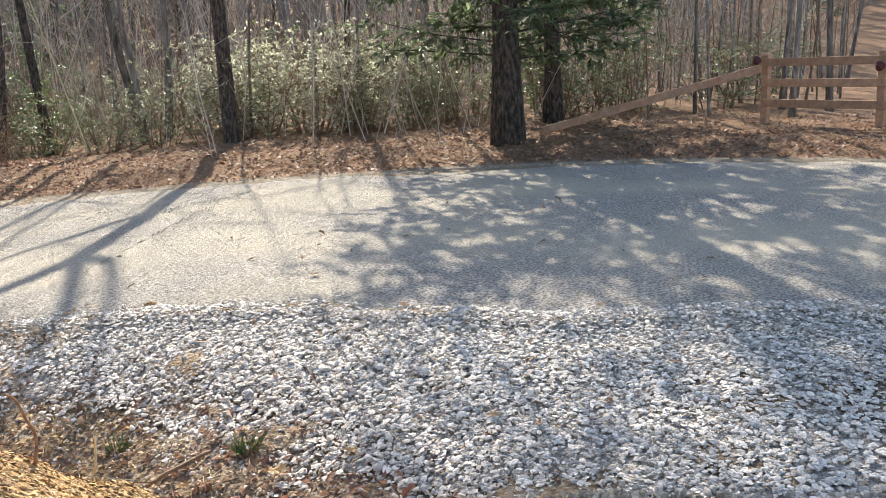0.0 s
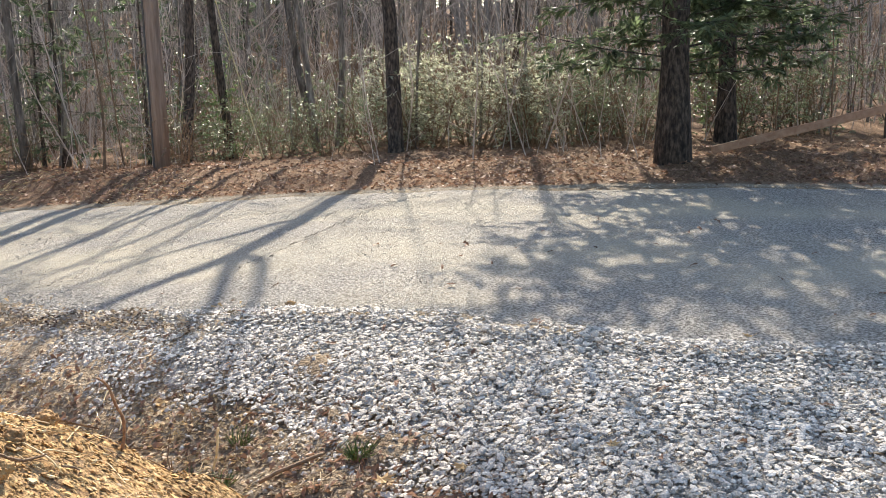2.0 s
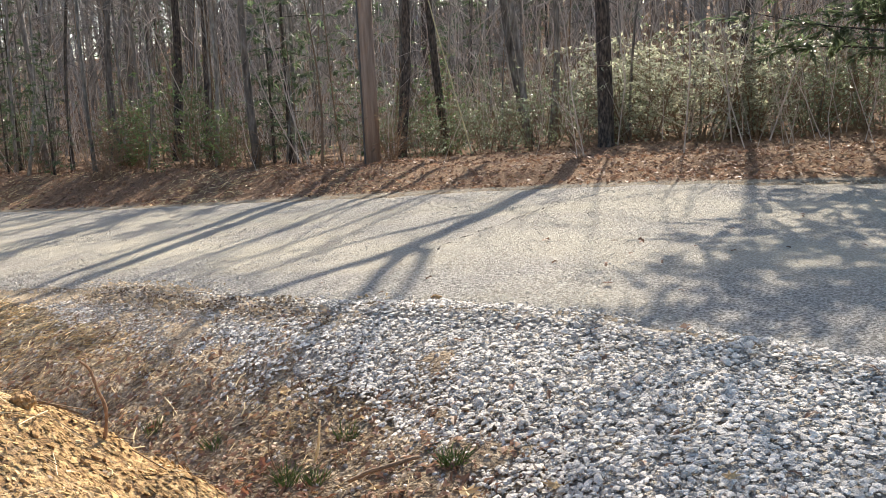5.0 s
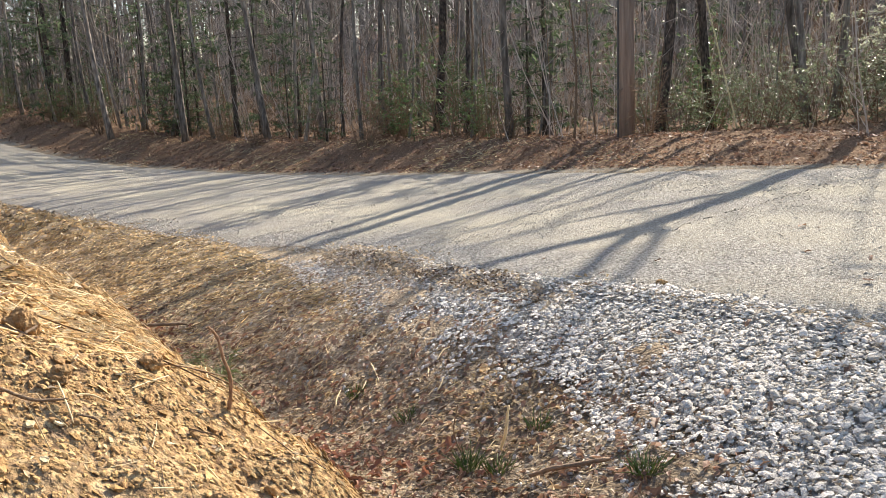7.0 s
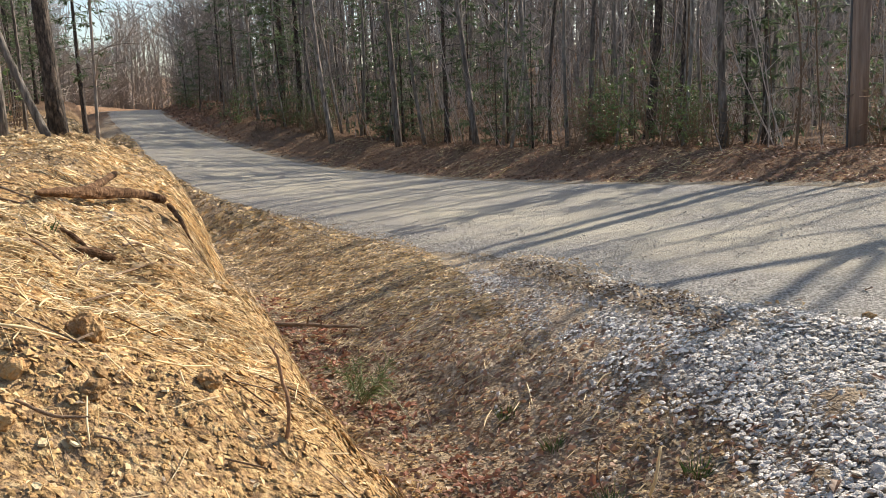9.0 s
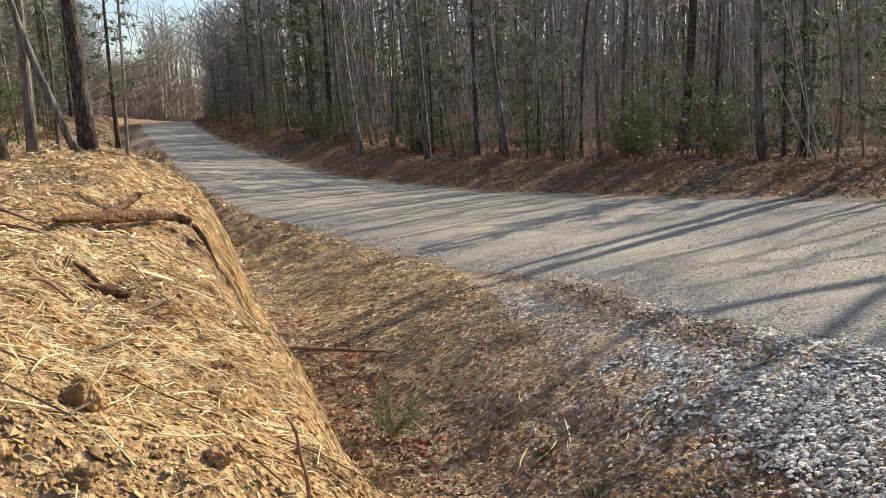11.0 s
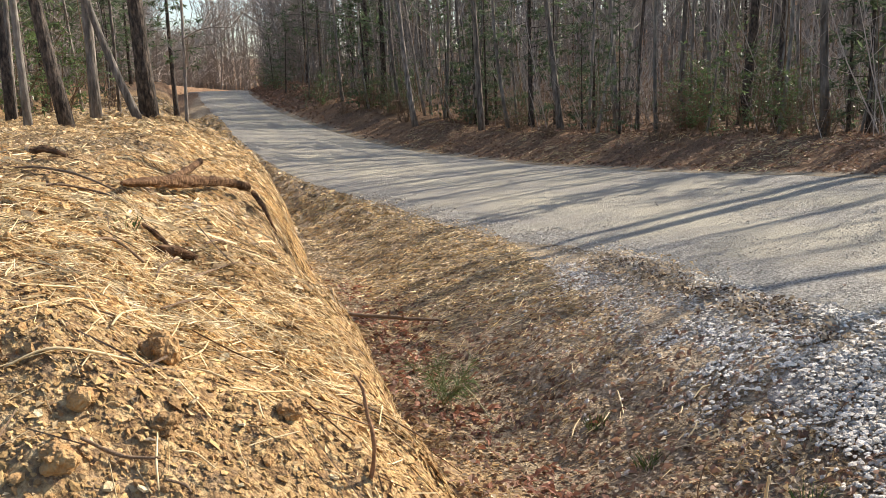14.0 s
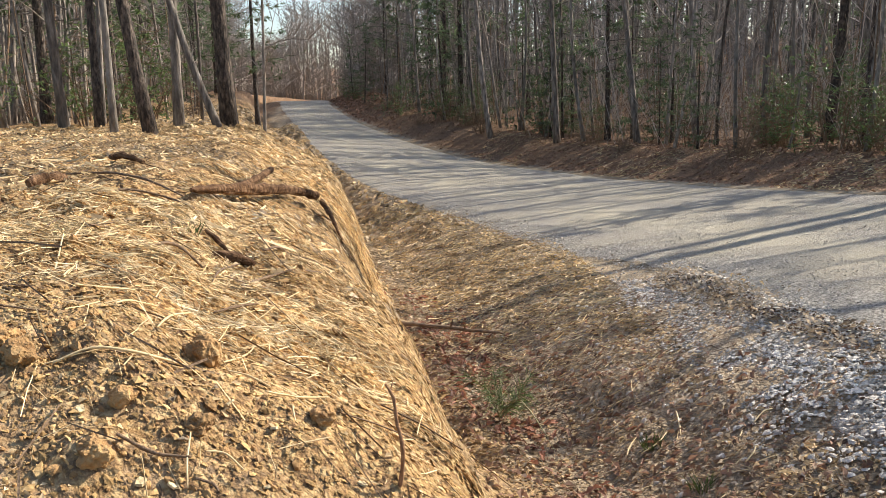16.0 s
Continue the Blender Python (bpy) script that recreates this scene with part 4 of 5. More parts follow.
def forked_tree():
    """The bare roadside tree that splits into three stems well above the ground."""
    x0, y0 = 6.95, 16.6
    tree = thing("tree", x0, y0, ground_at(x0, y0) - .03, "bare dark roadside tree that forks into three stems", "tree", "bare trees of the wood")
    rng = random.Random(13)
    v, f = [], []
    fork = Vector((-.68, .0, 6.0))
    trunk = [Vector((0, 0, -.3)), Vector((0, 0, .15)), Vector((-.02, 0, 1.5)), Vector((-.06, 0, 3.0)), Vector((-.3, 0, 4.6)), fork]
    tube(trunk, [.23, .175, .155, .145, .135, .13], 12, v, f)
    mesh_object("trunk", v, f, PINE_BARK, tree, shade=True)
    tv, tf = [], []
    stems = [[fork, (-.98, .18, 6.75), (-1.15, .3, 7.5), (-1.3, .3, 8.6), (-1.5, .5, 10.2), (-1.6, .6, 12.0)],
             [fork, (-.3, .05, 7.0), (-.05, -.02, 7.9), (.0, .2, 8.9), (.1, .4, 10.6), (.3, .3, 12.6)],
             [fork, (-.1, .4, 6.6), (.3, .62, 7.3), (.6, .6, 8.1), (.9, .5, 9.6), (1.1, .6, 11.6)],
             [trunk[4], (-.75, .45, 5.35), (-1.2, .9, 6.1), (-1.7, 1.0, 7.2), (-2.0, 1.2, 8.6)]]
    for k, line in enumerate(stems):
        r0 = (.115, .105, .1, .06)[k]
        sv, sf = [], []
        pts = [Vector(p) for p in resample(line, 13)]
        tube(pts, [r0 * (1 - .85 * j / 12) for j in range(13)], 8, sv, sf)
        mesh_object("stem", sv, sf, PINE_BARK, tree, shade=True)
        for j in range(2, 13, 2):
            a = rng.uniform(0, 6.28)
            twig_spray(rng, tv, tf, pts[j], (math.cos(a), math.sin(a), rng.uniform(.4, 1.2)), rng.uniform(1.0, 2.4), 2)
    mesh_object("crown", tv, tf, SUNNY_TWIGS, tree, "bare grey limbs and twigs")


forked_tree()
set_down(bare_tree(14, "tree", 11, .035, (.14, 0), 9, .35, BARK, "thin bare tree leaning beside a thicker one", depth=1), 7.75, 17.2)
for k, (x, y, r, lean) in enumerate([(6.2, 19.6, .09, (-.16, 0)), (6.6, 20.6, .11, (-.11, .02)), (7.1, 20.5, .085, (-.05, 0)), (6.9, 20.2, .06, (.04, 0))]):
    set_down(bare_tree(20 + k, "tree", 12, r, lean, 10, .4, BARK, "dark bare stem of a leaning clump"), x, y)
set_down(bare_tree(30, "tree", 15, .15, (-.01, 0), 14, .45, PINE_BARK, "thick dark straight trunk on the cut bank"), -11.2, 12.2)
set_down(bare_tree(31, "tree", 9, .07, (-.24, -.06), 5, .55, BARK, "thin grey trunk leaning strongly against the thick one"), -10.7, 11.55)
set_down(bare_tree(32, "tree", 13, .1, (-.05, .01), 12, .4, PINE_BARK, "rough bent trunk on the bank top"), -10.05, 9.4)
set_down(bare_tree(33, "tree", 14, .095, (-.02, 0), 12, .4, BARK, "pale grey-brown trunk behind the leaning one"), -12.1, 11.8)
set_down(bare_tree(34, "tree", 12, .055, (-.03, 0), 10, .3, PALE_BARK, "slim pale trunk on the bank top"), -10.25, 8.85)
set_down(bare_tree(35, "tree", 13, .08, (-.06, 0), 10, .35, PINE_BARK, "grey trunk among the trees on the bank"), -12.8, 10.6)
set_down(bare_tree(36, "tree", 7, .032, (.02, 0), 16, .15, BARK, "thin twiggy sapling beside the lane"), -10.3, 12.1)
set_down(bare_tree(37, "tree", 13, .085, (.02, 0), 10, .4, BARK, "grey trunk among the trees on the bank"), -12.8, 9.9)
for k, (x, y, r, lean) in enumerate([(-8.6, 28.2, .11, (-.12, 0)), (-7.0, 30.4, .1, (.1, 0)), (-12.1, 29.7, .12, (-.03, 0)), (-1.8, 29.6, .2, (.0, 0)), (.1, 30.6, .17, (0, 0)), (-16.3, 32.6, .12, (-.08, 0)), (5.3, 31.5, .2, (-.01, 0)), (-3.6, 29.3, .08, (.05, 0))]):
    set_down(bare_tree(40 + k, "tree", 14, r, lean, 14, .25, BARK, "dark bare trunk at the edge of the wood"), x, y)

# The rest of the wood, copied from a few kinds
KINDS = [bare_tree(60, "tree", 14, .06, (.01, 0), 11, .2, BARK, "bare grey slender woodland tree", depth=1), bare_tree(61, "tree", 15, .085, (-.02, .01), 11, .25, BARK, "tall bare woodland tree", depth=1),
         bare_tree(62, "tree", 12, .04, (.03, .02), 11, .14, PALE_BARK, "slim pale woodland tree", depth=1), bare_tree(63, "tree", 13, .05, (-.04, 0), 11, .16, BARK, "bare woodland tree with a bent trunk", depth=1),
         bare_tree(64, "tree", 11, .033, (.02, -.02), 11, .1, PALE_BARK, "thin pale woodland tree", depth=1), bare_tree(65, "tree", 13, .058, (.0, 0), 11, .2, BARK, "forked bare woodland tree", fork=(.3, (.25, .1)), depth=1)]
SAPLINGS = [bare_tree(70, "sapling", 5.5, .028, (.04, 0), 9, .12, TWIG, "thin brown leafless woodland sapling", limb_long=.2, depth=1), bare_tree(71, "sapling", 4.2, .022, (-.05, .03), 9, .1, TWIG, "thin twiggy brown woodland sapling", limb_long=.24, depth=1),
            bare_tree(72, "sapling", 6.5, .034, (-.02, 0), 9, .15, PALE_BARK, "pale thin leafless woodland sapling", limb_long=.18, depth=1)]
PINES = [evergreen(80, "pine", 15, .15, .2, 2.6, 44, 11, .27, "tall dark green pine in the wood"), evergreen(81, "young_hemlock", 7, .07, .06, 2.0, 38, 10, .19, "young dark green hemlock in the wood")]
HOLLY = leafy_shrub(90, "evergreen_shrub", 2.6, 2.6, 9, 1500, .13, BROAD, "broadleaved evergreen shrub at the wood's edge")
# The lit copy: its leaves are painted pale for the sun behind them.
PALE = leafy_shrub(91, "understorey_shrub", 2.3, 2.4, 10, 2600, .105, LIT_LEAF, "understorey shrub with sunlight painted pale into its leaves")
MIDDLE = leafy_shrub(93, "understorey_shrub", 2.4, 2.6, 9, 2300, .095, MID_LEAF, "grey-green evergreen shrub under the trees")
BRUSH = leafy_shrub(92, "brush", 1.3, 1.8, 8, 260, .09, BUD, "tangle of bare brown brush")


INNER = []


def plant(proto, x, y, turn, size, lean, deep):
    """A tree of its own near the edge; deep in the wood it only joins the uncounted rest."""
    if deep > 15 and proto in KINDS:
        if len(INNER) % 3 == 2 and deep > 22:
            return
        INNER.append((proto, Matrix.Translation((x, y, ground_at(x, y) - .03)) @ pose(0, 0, 0, lean[0], lean[1], turn) @ Matrix.Scale(size, 4)))
    else:
        put(proto, x, y, turn, size, lean=lean)


def build_inner_wood():
    for k, (name, mat) in enumerate((("trunk", BARK), ("crown", SUNNY_TWIGS))):
        verts, faces, n0 = [], [], 0
        for proto, m in INNER:
            me = [o for o in proto.children if o.name.startswith(name)][0].data
            v = np.empty(len(me.vertices) * 3)
            me.vertices.foreach_get("co", v)
            M = np.array(m)
            verts.append(v.reshape(-1, 3) @ M[:3, :3].T + M[:3, 3])
            faces += [tuple(n0 + i for i in p.vertices) for p in me.polygons]
            n0 += len(me.vertices)
        ob = mesh_object("inner_wood", np.vstack(verts).tolist(), faces, mat)
        tagged(ob, "crowded grey trunks deep in the wood" if k == 0 else "bare twigs of the trees deep in the wood", "woods", kind="stuff")


def build_wood():
    rng = random.Random(3)
    placed = [(o.location.x, o.location.y) for o in scene.objects if o.parent is None and o.name.split(".")[0] in ("tree", "hemlock") and o.location.length > 1]
    taken = list(placed)

    def free(x, y, gap):
        return all((x - a) ** 2 + (y - b) ** 2 > gap * gap for a, b in taken)
    extra = 0
    counts = {"far": 0, "left": 0, "small": 0, "pine": 0}
    tries = np.random.default_rng(3)
    A, R = np.radians(tries.uniform(-64, 58, 9000)), tries.uniform(10, 74, 9000)
    X, Y = -np.sin(A) * R, np.cos(A) * R
    lie = land(X, Y, False)
    for x, y, r, u, d in zip(X.tolist(), Y.tolist(), R.tolist(), lie[4].tolist(), lie[6].tolist()):
        far, left = u > 2.6, d > 6.5 and r > 13
        if not (far or left):
            continue
        deep = u if far else d
        if (u < 14 and abs(math.degrees(math.atan2(x - .1, y)) - 6.3) < 1.6) or (far and x > 10 and y < 11.5 and u < 5) or (far and x > 2.2 and u < 7.5):
            continue
        kind = rng.random()
        sunward = far and x > -3 and u < 30        # the open strip by the bend
        if kind < .5 and counts["far" if far else "left"] < (270 if far else 120):
            if free(x, y, 1.0 if deep < 12 else 1.6) and not (sunward and u < 14 and rng.random() < .5):
                plant(rng.choice(KINDS), x, y, rng.uniform(0, 360), rng.uniform(.75, 1.15), (rng.uniform(-6, 6), rng.uniform(-6, 6)), deep)
                taken.append((x, y))
                counts["far" if far else "left"] += 1
        elif kind < .85 and counts["small"] < 210:
            if deep < 14 and free(x, y, .5):
                put(rng.choice(SAPLINGS), x, y, rng.uniform(0, 360), rng.uniform(.7, 1.25), lean=(rng.uniform(-7, 7), rng.uniform(-7, 7)))
                taken.append((x, y))
                counts["small"] += 1
        elif counts["pine"] < 32 and free(x, y, 1.8) and deep > 3.5 and not sunward:
            put(PINES[rng.random() < .45], x, y, rng.uniform(0, 360), rng.uniform(.7, 1.1))
            taken.append((x, y))
            counts["pine"] += 1
    for x, y, s in [(-21, 38.5, 1.0), (-24.5, 43, 1.1), (-18, 40, .9), (-30, 50.5, 1.0), (-27, 47, .8), (-37, 57.5, 1.1), (-46, 69, 1.0), (-27, 24, .9), (-33, 32.5, 1.0), (-42, 40, 1.1), (-52, 53, 1.0), (-64, 66, 1.1), (-20, 17.5, .8), (-24, 27, .7), (-16.5, 14, .7)]:
        put(PINES[0], x, y, rng.uniform(0, 360), s)
    A = np.radians(np.where(tries.random(900) < .4, tries.uniform(-64, -42, 900), tries.uniform(28, 62, 900)))
    R = tries.uniform(13, 46, 900)
    X, Y = -np.sin(A) * R, np.cos(A) * R
    lie = land(X, Y, False)
    for x, y, u, d in zip(X.tolist(), Y.tolist(), lie[4].tolist(), lie[6].tolist()):
        if extra < 130 and (u > 5.5 or d > 6.5) and free(x, y, .8):
            kind = rng.random()
            plant(rng.choice(SAPLINGS) if kind < .5 else rng.choice(KINDS) if kind < .9 or u > 0 else PINES[1], x, y, rng.uniform(0, 360), rng.uniform(.8, 1.2), (rng.uniform(-4, 4), rng.uniform(-4, 4)), u if u > 0 else d)
            taken.append((x, y))
            extra += 1
    for _ in range(190):
        a, r = radians(rng.uniform(-60, 55)), rng.uniform(12, 42)
        x, y = -math.sin(a) * r, math.cos(a) * r
        u, d = (float(land(np.array([x]), np.array([y]), False)[k][0]) for k in (4, 6))
        if (u > 3.2 or d > 9) and free(x, y, .6) and not (x > 10 and y < 11 and u < 5) and not (x > 3 and 0 < u < 12):
            put(BRUSH, x, y, rng.uniform(0, 360), rng.uniform(.7, 1.3))
    for x, y, s in [(-1.3, 29.2, 1.15), (-2.9, 28.6, .95), (.8, 30.0, .8), (-4.6, 30.5, .9), (3.0, 22.5, .9), (4.3, 20.8, .7), (9.9, 21.5, 1.0), (-14.0, 33, .9), (14.6, 14.5, 1.0), (-8.2, 32.0, .8), (5.2, 24, 1.1), (11.5, 19, 1.0), (-18.5, 36.5, .8), (-20.5, 37, .7), (-15.5, 12.5, .9), (-17.5, 15.5, 1.0), (-16, 10, .8)]:
        put(HOLLY, x, y, rng.uniform(0, 360), s)
    for x, y, s in [(7.9, 17.0, .9), (8.9, 16.6, 1.0), (9.7, 15.6, .95), (10.7, 15.0, .85), (8.4, 19.0, 1.1), (6.0, 18.2, .7), (10.8, 17.5, 1.1), (11.3, 13.6, .7), (13.6, 13.4, .9), (15.0, 12.2, .9), (16.6, 11.0, .9), (4.9, 18.6, .6), (12.6, 15.5, 1.1), (9.3, 18.2, 1.0), (10.2, 16.6, .9), (7.2, 17.9, .8), (11.8, 16.4, 1.0), (9.0, 20.5, 1.2), (5.6, 20.2, .8), (14.3, 13.0, .8), (3.6, 19.6, .6), (7.9, 21.5, 1.0), (13.2, 17.5, 1.1), (16.0, 13.5, 1.0), (18.0, 11.0, 1.0), (2.9, 20.6, .7)]:
        # Around this bearing shrubs take the leaf colour with sunlight painted in.
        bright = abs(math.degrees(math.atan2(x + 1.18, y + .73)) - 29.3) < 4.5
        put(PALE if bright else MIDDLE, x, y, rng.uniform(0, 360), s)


build_wood()


def build_edge_trees():
    """Sturdier trunks along the far roadside, whose shadows bar the lane."""
    rng = random.Random(31)
    line = resample(FAR_EDGE, 400)
    run = np.concatenate([[0], np.cumsum(np.hypot(*np.diff(line[:, :2], axis=0).T))])
    way = np.gradient(line[:, :2], axis=0)
    way /= np.linalg.norm(way, axis=1)[:, None]
    first = float(run[np.argmin(np.hypot(line[:, 0] - 1.2, line[:, 1] - 13.6))])
    stood = []
    for k in range(46):
        s = first + k * 1.05 + rng.uniform(-.45, .45)
        j = int(np.searchsorted(run, s))
        off = rng.uniform(2.2, 9.0)
        x, y = line[j, 0] + way[j, 1] * off, line[j, 1] - way[j, 0] * off
        if abs(math.degrees(math.atan2(x - .1, y)) - 6.3) < 2.2 or x > 2.2 or any(math.hypot(x - a, y - b) < 1.3 for a, b in stood):
            continue
        stood.append((x, y))
        if k % 3 == 0:
            e = rng.uniform(2.6, 5.5)
            put((HOLLY, PINES[1], PINES[1])[k // 3 % 3], line[j, 0] + way[j, 1] * e, line[j, 1] - way[j, 0] * e, rng.uniform(0, 360), rng.uniform(.45, .8))
        if k % 2:
            g = rng.uniform(1.8, 4.0)
            put(BRUSH, line[j, 0] + way[j, 1] * g, line[j, 1] - way[j, 0] * g, rng.uniform(0, 360), rng.uniform(.6, 1.1))
        put(rng.choice(EDGE), x, y, rng.uniform(0, 360), rng.uniform(.8, 1.2), lean=(rng.uniform(-3, 3), rng.uniform(-3, 3)))


def build_marked_edge():
    """Trees and shrubs at the wood's edge that stand out one by one."""
    for k, (x, y, r, lean) in enumerate([(3.0, 19.8, .13, (.01, 0)), (-2.6, 25.5, .15, (.03, .0)), (-1.6, 24.5, .12, (.04, 0)), (-5.4, 25.2, .055, (.12, 0)), (4.6, 21.5, .12, (-.06, 0)), (13.5, 15.5, .14, (0, 0)), (11.0, 18.5, .1, (.05, 0))]):
        set_down(bare_tree(110 + k, "tree", 14, r, lean, 13, .3, PINE_BARK, "dark bare trunk standing out at the wood's edge"), x, y)
    for x, y, s, turn in [(-1.9, 21.6, .95, 0), (-.9, 21.0, .6, 70), (-3.5, 23.4, .7, 140)]:
        put(HOLLY, x, y, turn, s, label="glossy broadleaved evergreen bush on the far bank")
    for x, y, s, turn in [(.5, 20.6, .95, 30), (-7.6, 28.6, .85, 80), (-9.6, 30.6, .9, 230), (-13.4, 34.4, 1.0, 310), (2.4, 20.8, .8, 260)]:
        put(PINES[1], x, y, turn, s, label="young dark green hemlock with thin sprays at the wood's edge")


def build_distant_edges():
    """Brush, young evergreens and slim trees along the lane's further stretch."""
    rng = random.Random(35)
    for line, side, low, high in ((resample(FAR_EDGE, 300), 1, 1.5, 6), (resample(DITCH, 300), -1, 3.0, 8)):
        way = np.gradient(line[:, :2], axis=0)
        way /= np.linalg.norm(way, axis=1)[:, None]
        pick = [j for j in range(300) if -58 < line[j, 0] < (-22 if side > 0 else -14)]
        for n in range(34):
            j, off = rng.choice(pick), rng.uniform(low, high) * side
            x, y = line[j, 0] + way[j, 1] * off, line[j, 1] - way[j, 0] * off
            kind = ((BRUSH, SAPLINGS[0], KINDS[3], HOLLY, BRUSH, SAPLINGS[2], KINDS[4], PINES[1]) if side > 0 else (PINES[1], SAPLINGS[0], KINDS[3], SAPLINGS[1], BRUSH, SAPLINGS[2], KINDS[4], KINDS[2]))[n % 8]
            put(kind, x, y, rng.uniform(0, 360), rng.uniform(.7, 1.1), lean=(rng.uniform(-5, 5), rng.uniform(-5, 5)))
    for x, y, s in [(-21, 13, .8), (-24, 17, 1.0)]:
        put(PINES[1], x, y, rng.uniform(0, 360), s)
    for _ in range(16):
        put(rng.choice((KINDS[2], KINDS[4], KINDS[0])), rng.uniform(-21, -13.5), rng.uniform(8.5, 17), rng.uniform(0, 360), rng.uniform(.7, 1.1), lean=(rng.uniform(-5, 5), rng.uniform(-5, 5)))


def build_undergrowth():
    """Thin crowded stems between the trees, past counting."""
    rng = random.Random(33)
    tries = np.random.default_rng(33)
    A, R = np.radians(tries.uniform(-62, 58, 14000)), tries.uniform(10, 62, 14000)
    X, Y = -np.sin(A) * R, np.cos(A) * R
    lie = land(X, Y)
    thick = ripple(X, Y, 3.0, 34)
    v, f, count = [], [], 0
    for x, y, z, u, d, c in zip(X.tolist(), Y.tolist(), lie[0].tolist(), lie[4].tolist(), lie[6].tolist(), thick.tolist()):
        if not (2.6 < u < 26 or 7.5 < d < 30) or rng.random() > c or (x > 3 and 0 < u < 9 and rng.random() < .7) or (x > 10 and y < 12):
            continue
        tall = u > 3.2 and rng.random() < .3
        h = rng.uniform(4, 9) if tall else rng.uniform(.8, 4.2)
        pts = crooked(rng, (x, y, z - .1), (rng.uniform(-.34, .34), rng.uniform(-.34, .34), 1), h, 5, .2, -.08)
        r = .004 + h * .0016
        tube(pts, [r, r * .9, r * .75, r * .6, r * .45, r * .25], 3, v, f, False)
        for _ in range(16 if tall else 6):
            at = rng.randrange(5)
            p = pts[at].lerp(pts[at + 1], rng.random())
            tube(crooked(rng, p, (rng.uniform(-1, 1), rng.uniform(-1, 1), rng.uniform(.3, 1.4)), min(1.1, h * rng.uniform(.1, .26)), 2, .35), [r * .42, r * .3, r * .16], 3, v, f, False)
        count += 1
        if count > 1900:
            break
    ob = mesh_object("undergrowth", v, f, SUNNY_TWIGS)
    tagged(ob, "crowded thin leafless stems between the trees", "undergrowth", kind="stuff")


EDGE = [bare_tree(66, "tree", 14, .085, (.01, 0), 7, .45, BARK, "straight bare trunk at the far roadside", depth=1), bare_tree(67, "tree", 12, .062, (-.03, .01), 7, .4, PALE_BARK, "grey bare trunk at the far roadside", depth=1)]
build_edge_trees()
build_marked_edge()
build_distant_edges()
build_undergrowth()
build_inner_wood()
for k, proto in enumerate((*KINDS, *EDGE, *SAPLINGS, *PINES, HOLLY, PALE, MIDDLE, BRUSH)):
    set_down(proto, 1.2 * k - 6.0, 34.0 + 1.7 * (k % 3))


def build_far_wood():
    """Distant trunks and twigs that nobody could count, on the rising ground, with a gap of sky over the lane."""
    rng = random.Random(9)
    v, f, tv, tf = [], [], [], []
    tries = np.random.default_rng(4)
    A, R = np.concatenate([tries.uniform(-66, 66, 1500), tries.uniform(-50, 30, 600), tries.uniform(28, 66, 500), tries.uniform(33, 49, 900)]), np.concatenate([tries.uniform(50, 125, 1500), tries.uniform(62, 110, 600), tries.uniform(38, 120, 500), tries.uniform(82, 165, 900)])
    X, Y = -np.sin(np.radians(A)) * R, np.cos(np.radians(A)) * R
    lie = land(X, Y)
    for k, (x, y, yaw, reach, z, u, d) in enumerate(zip(X.tolist(), Y.tolist(), A.tolist(), R.tolist(), lie[0].tolist(), lie[4].tolist(), lie[6].tolist())):
        thicket = k >= 2600
        if not (u > (2.5 if thicket else 6) or d > (4.5 if thicket else 8)):
            continue
        h = rng.uniform(13, 21)
        if reach > 60 and 39.9 < yaw < 43.0:
            h = min(h, max(3.0, 1.4 + reach * math.tan(radians(rng.uniform(3.4, 4.6))) - z))
        elif thicket:
            h = min(h, max(5.0, 1.4 + reach * math.tan(radians(rng.uniform(5.5, 9))) - z))
        rad = rng.uniform(.05, .15)
        line = crooked(rng, (x, y, z - .3), (rng.uniform(-.1, .1), rng.uniform(-.1, .1), 1), h, 4, .1, -.1)
        tube(line, [rad, rad * .85, rad * .65, rad * .4, .02], 4, v, f, False)
        for _ in range(30 if thicket else 13 if reach < 70 else 22):
            t = rng.uniform(.05, .98) * 4
            j = min(3, int(t))
            p, b = line[j].lerp(line[j + 1], t - j), rng.uniform(0, 6.3)
            tube(crooked(rng, p, (math.cos(b), math.sin(b), rng.uniform(.2, 1.0)), rng.uniform(1.2, 3.4), 1, .2), [.042, .02], 3, tv, tf, False)
    tagged(mesh_object("distant_wood", v, f, BOUGHS), "distant leafless trunks on rising ground", "woods", kind="stuff")
    tagged(mesh_object("distant_wood", tv, tf, DISTANT), "distant bare grey-brown twigs on rising ground", "woods", kind="stuff")


build_far_wood()


# ---- roadside things ----
def board(length, depth, thick, rng=None):
    """A sawn board along x with eased edges."""
    bm = bmesh.new()
    bmesh.ops.create_cube(bm, size=1)
    bmesh.ops.scale(bm, vec=(length, thick, depth), verts=bm.verts)
    bmesh.ops.bevel(bm, geom=bm.edges[:], offset=.006, segments=1, affect='EDGES')
    return bm


def along(a, b):
    """A pose at the middle of a line with x along it."""
    a, b = Vector(a), Vector(b)
    w = (b - a)
    return Matrix.Translation((a + b) / 2) @ w.to_track_quat('X', 'Z').to_matrix().to_4x4()


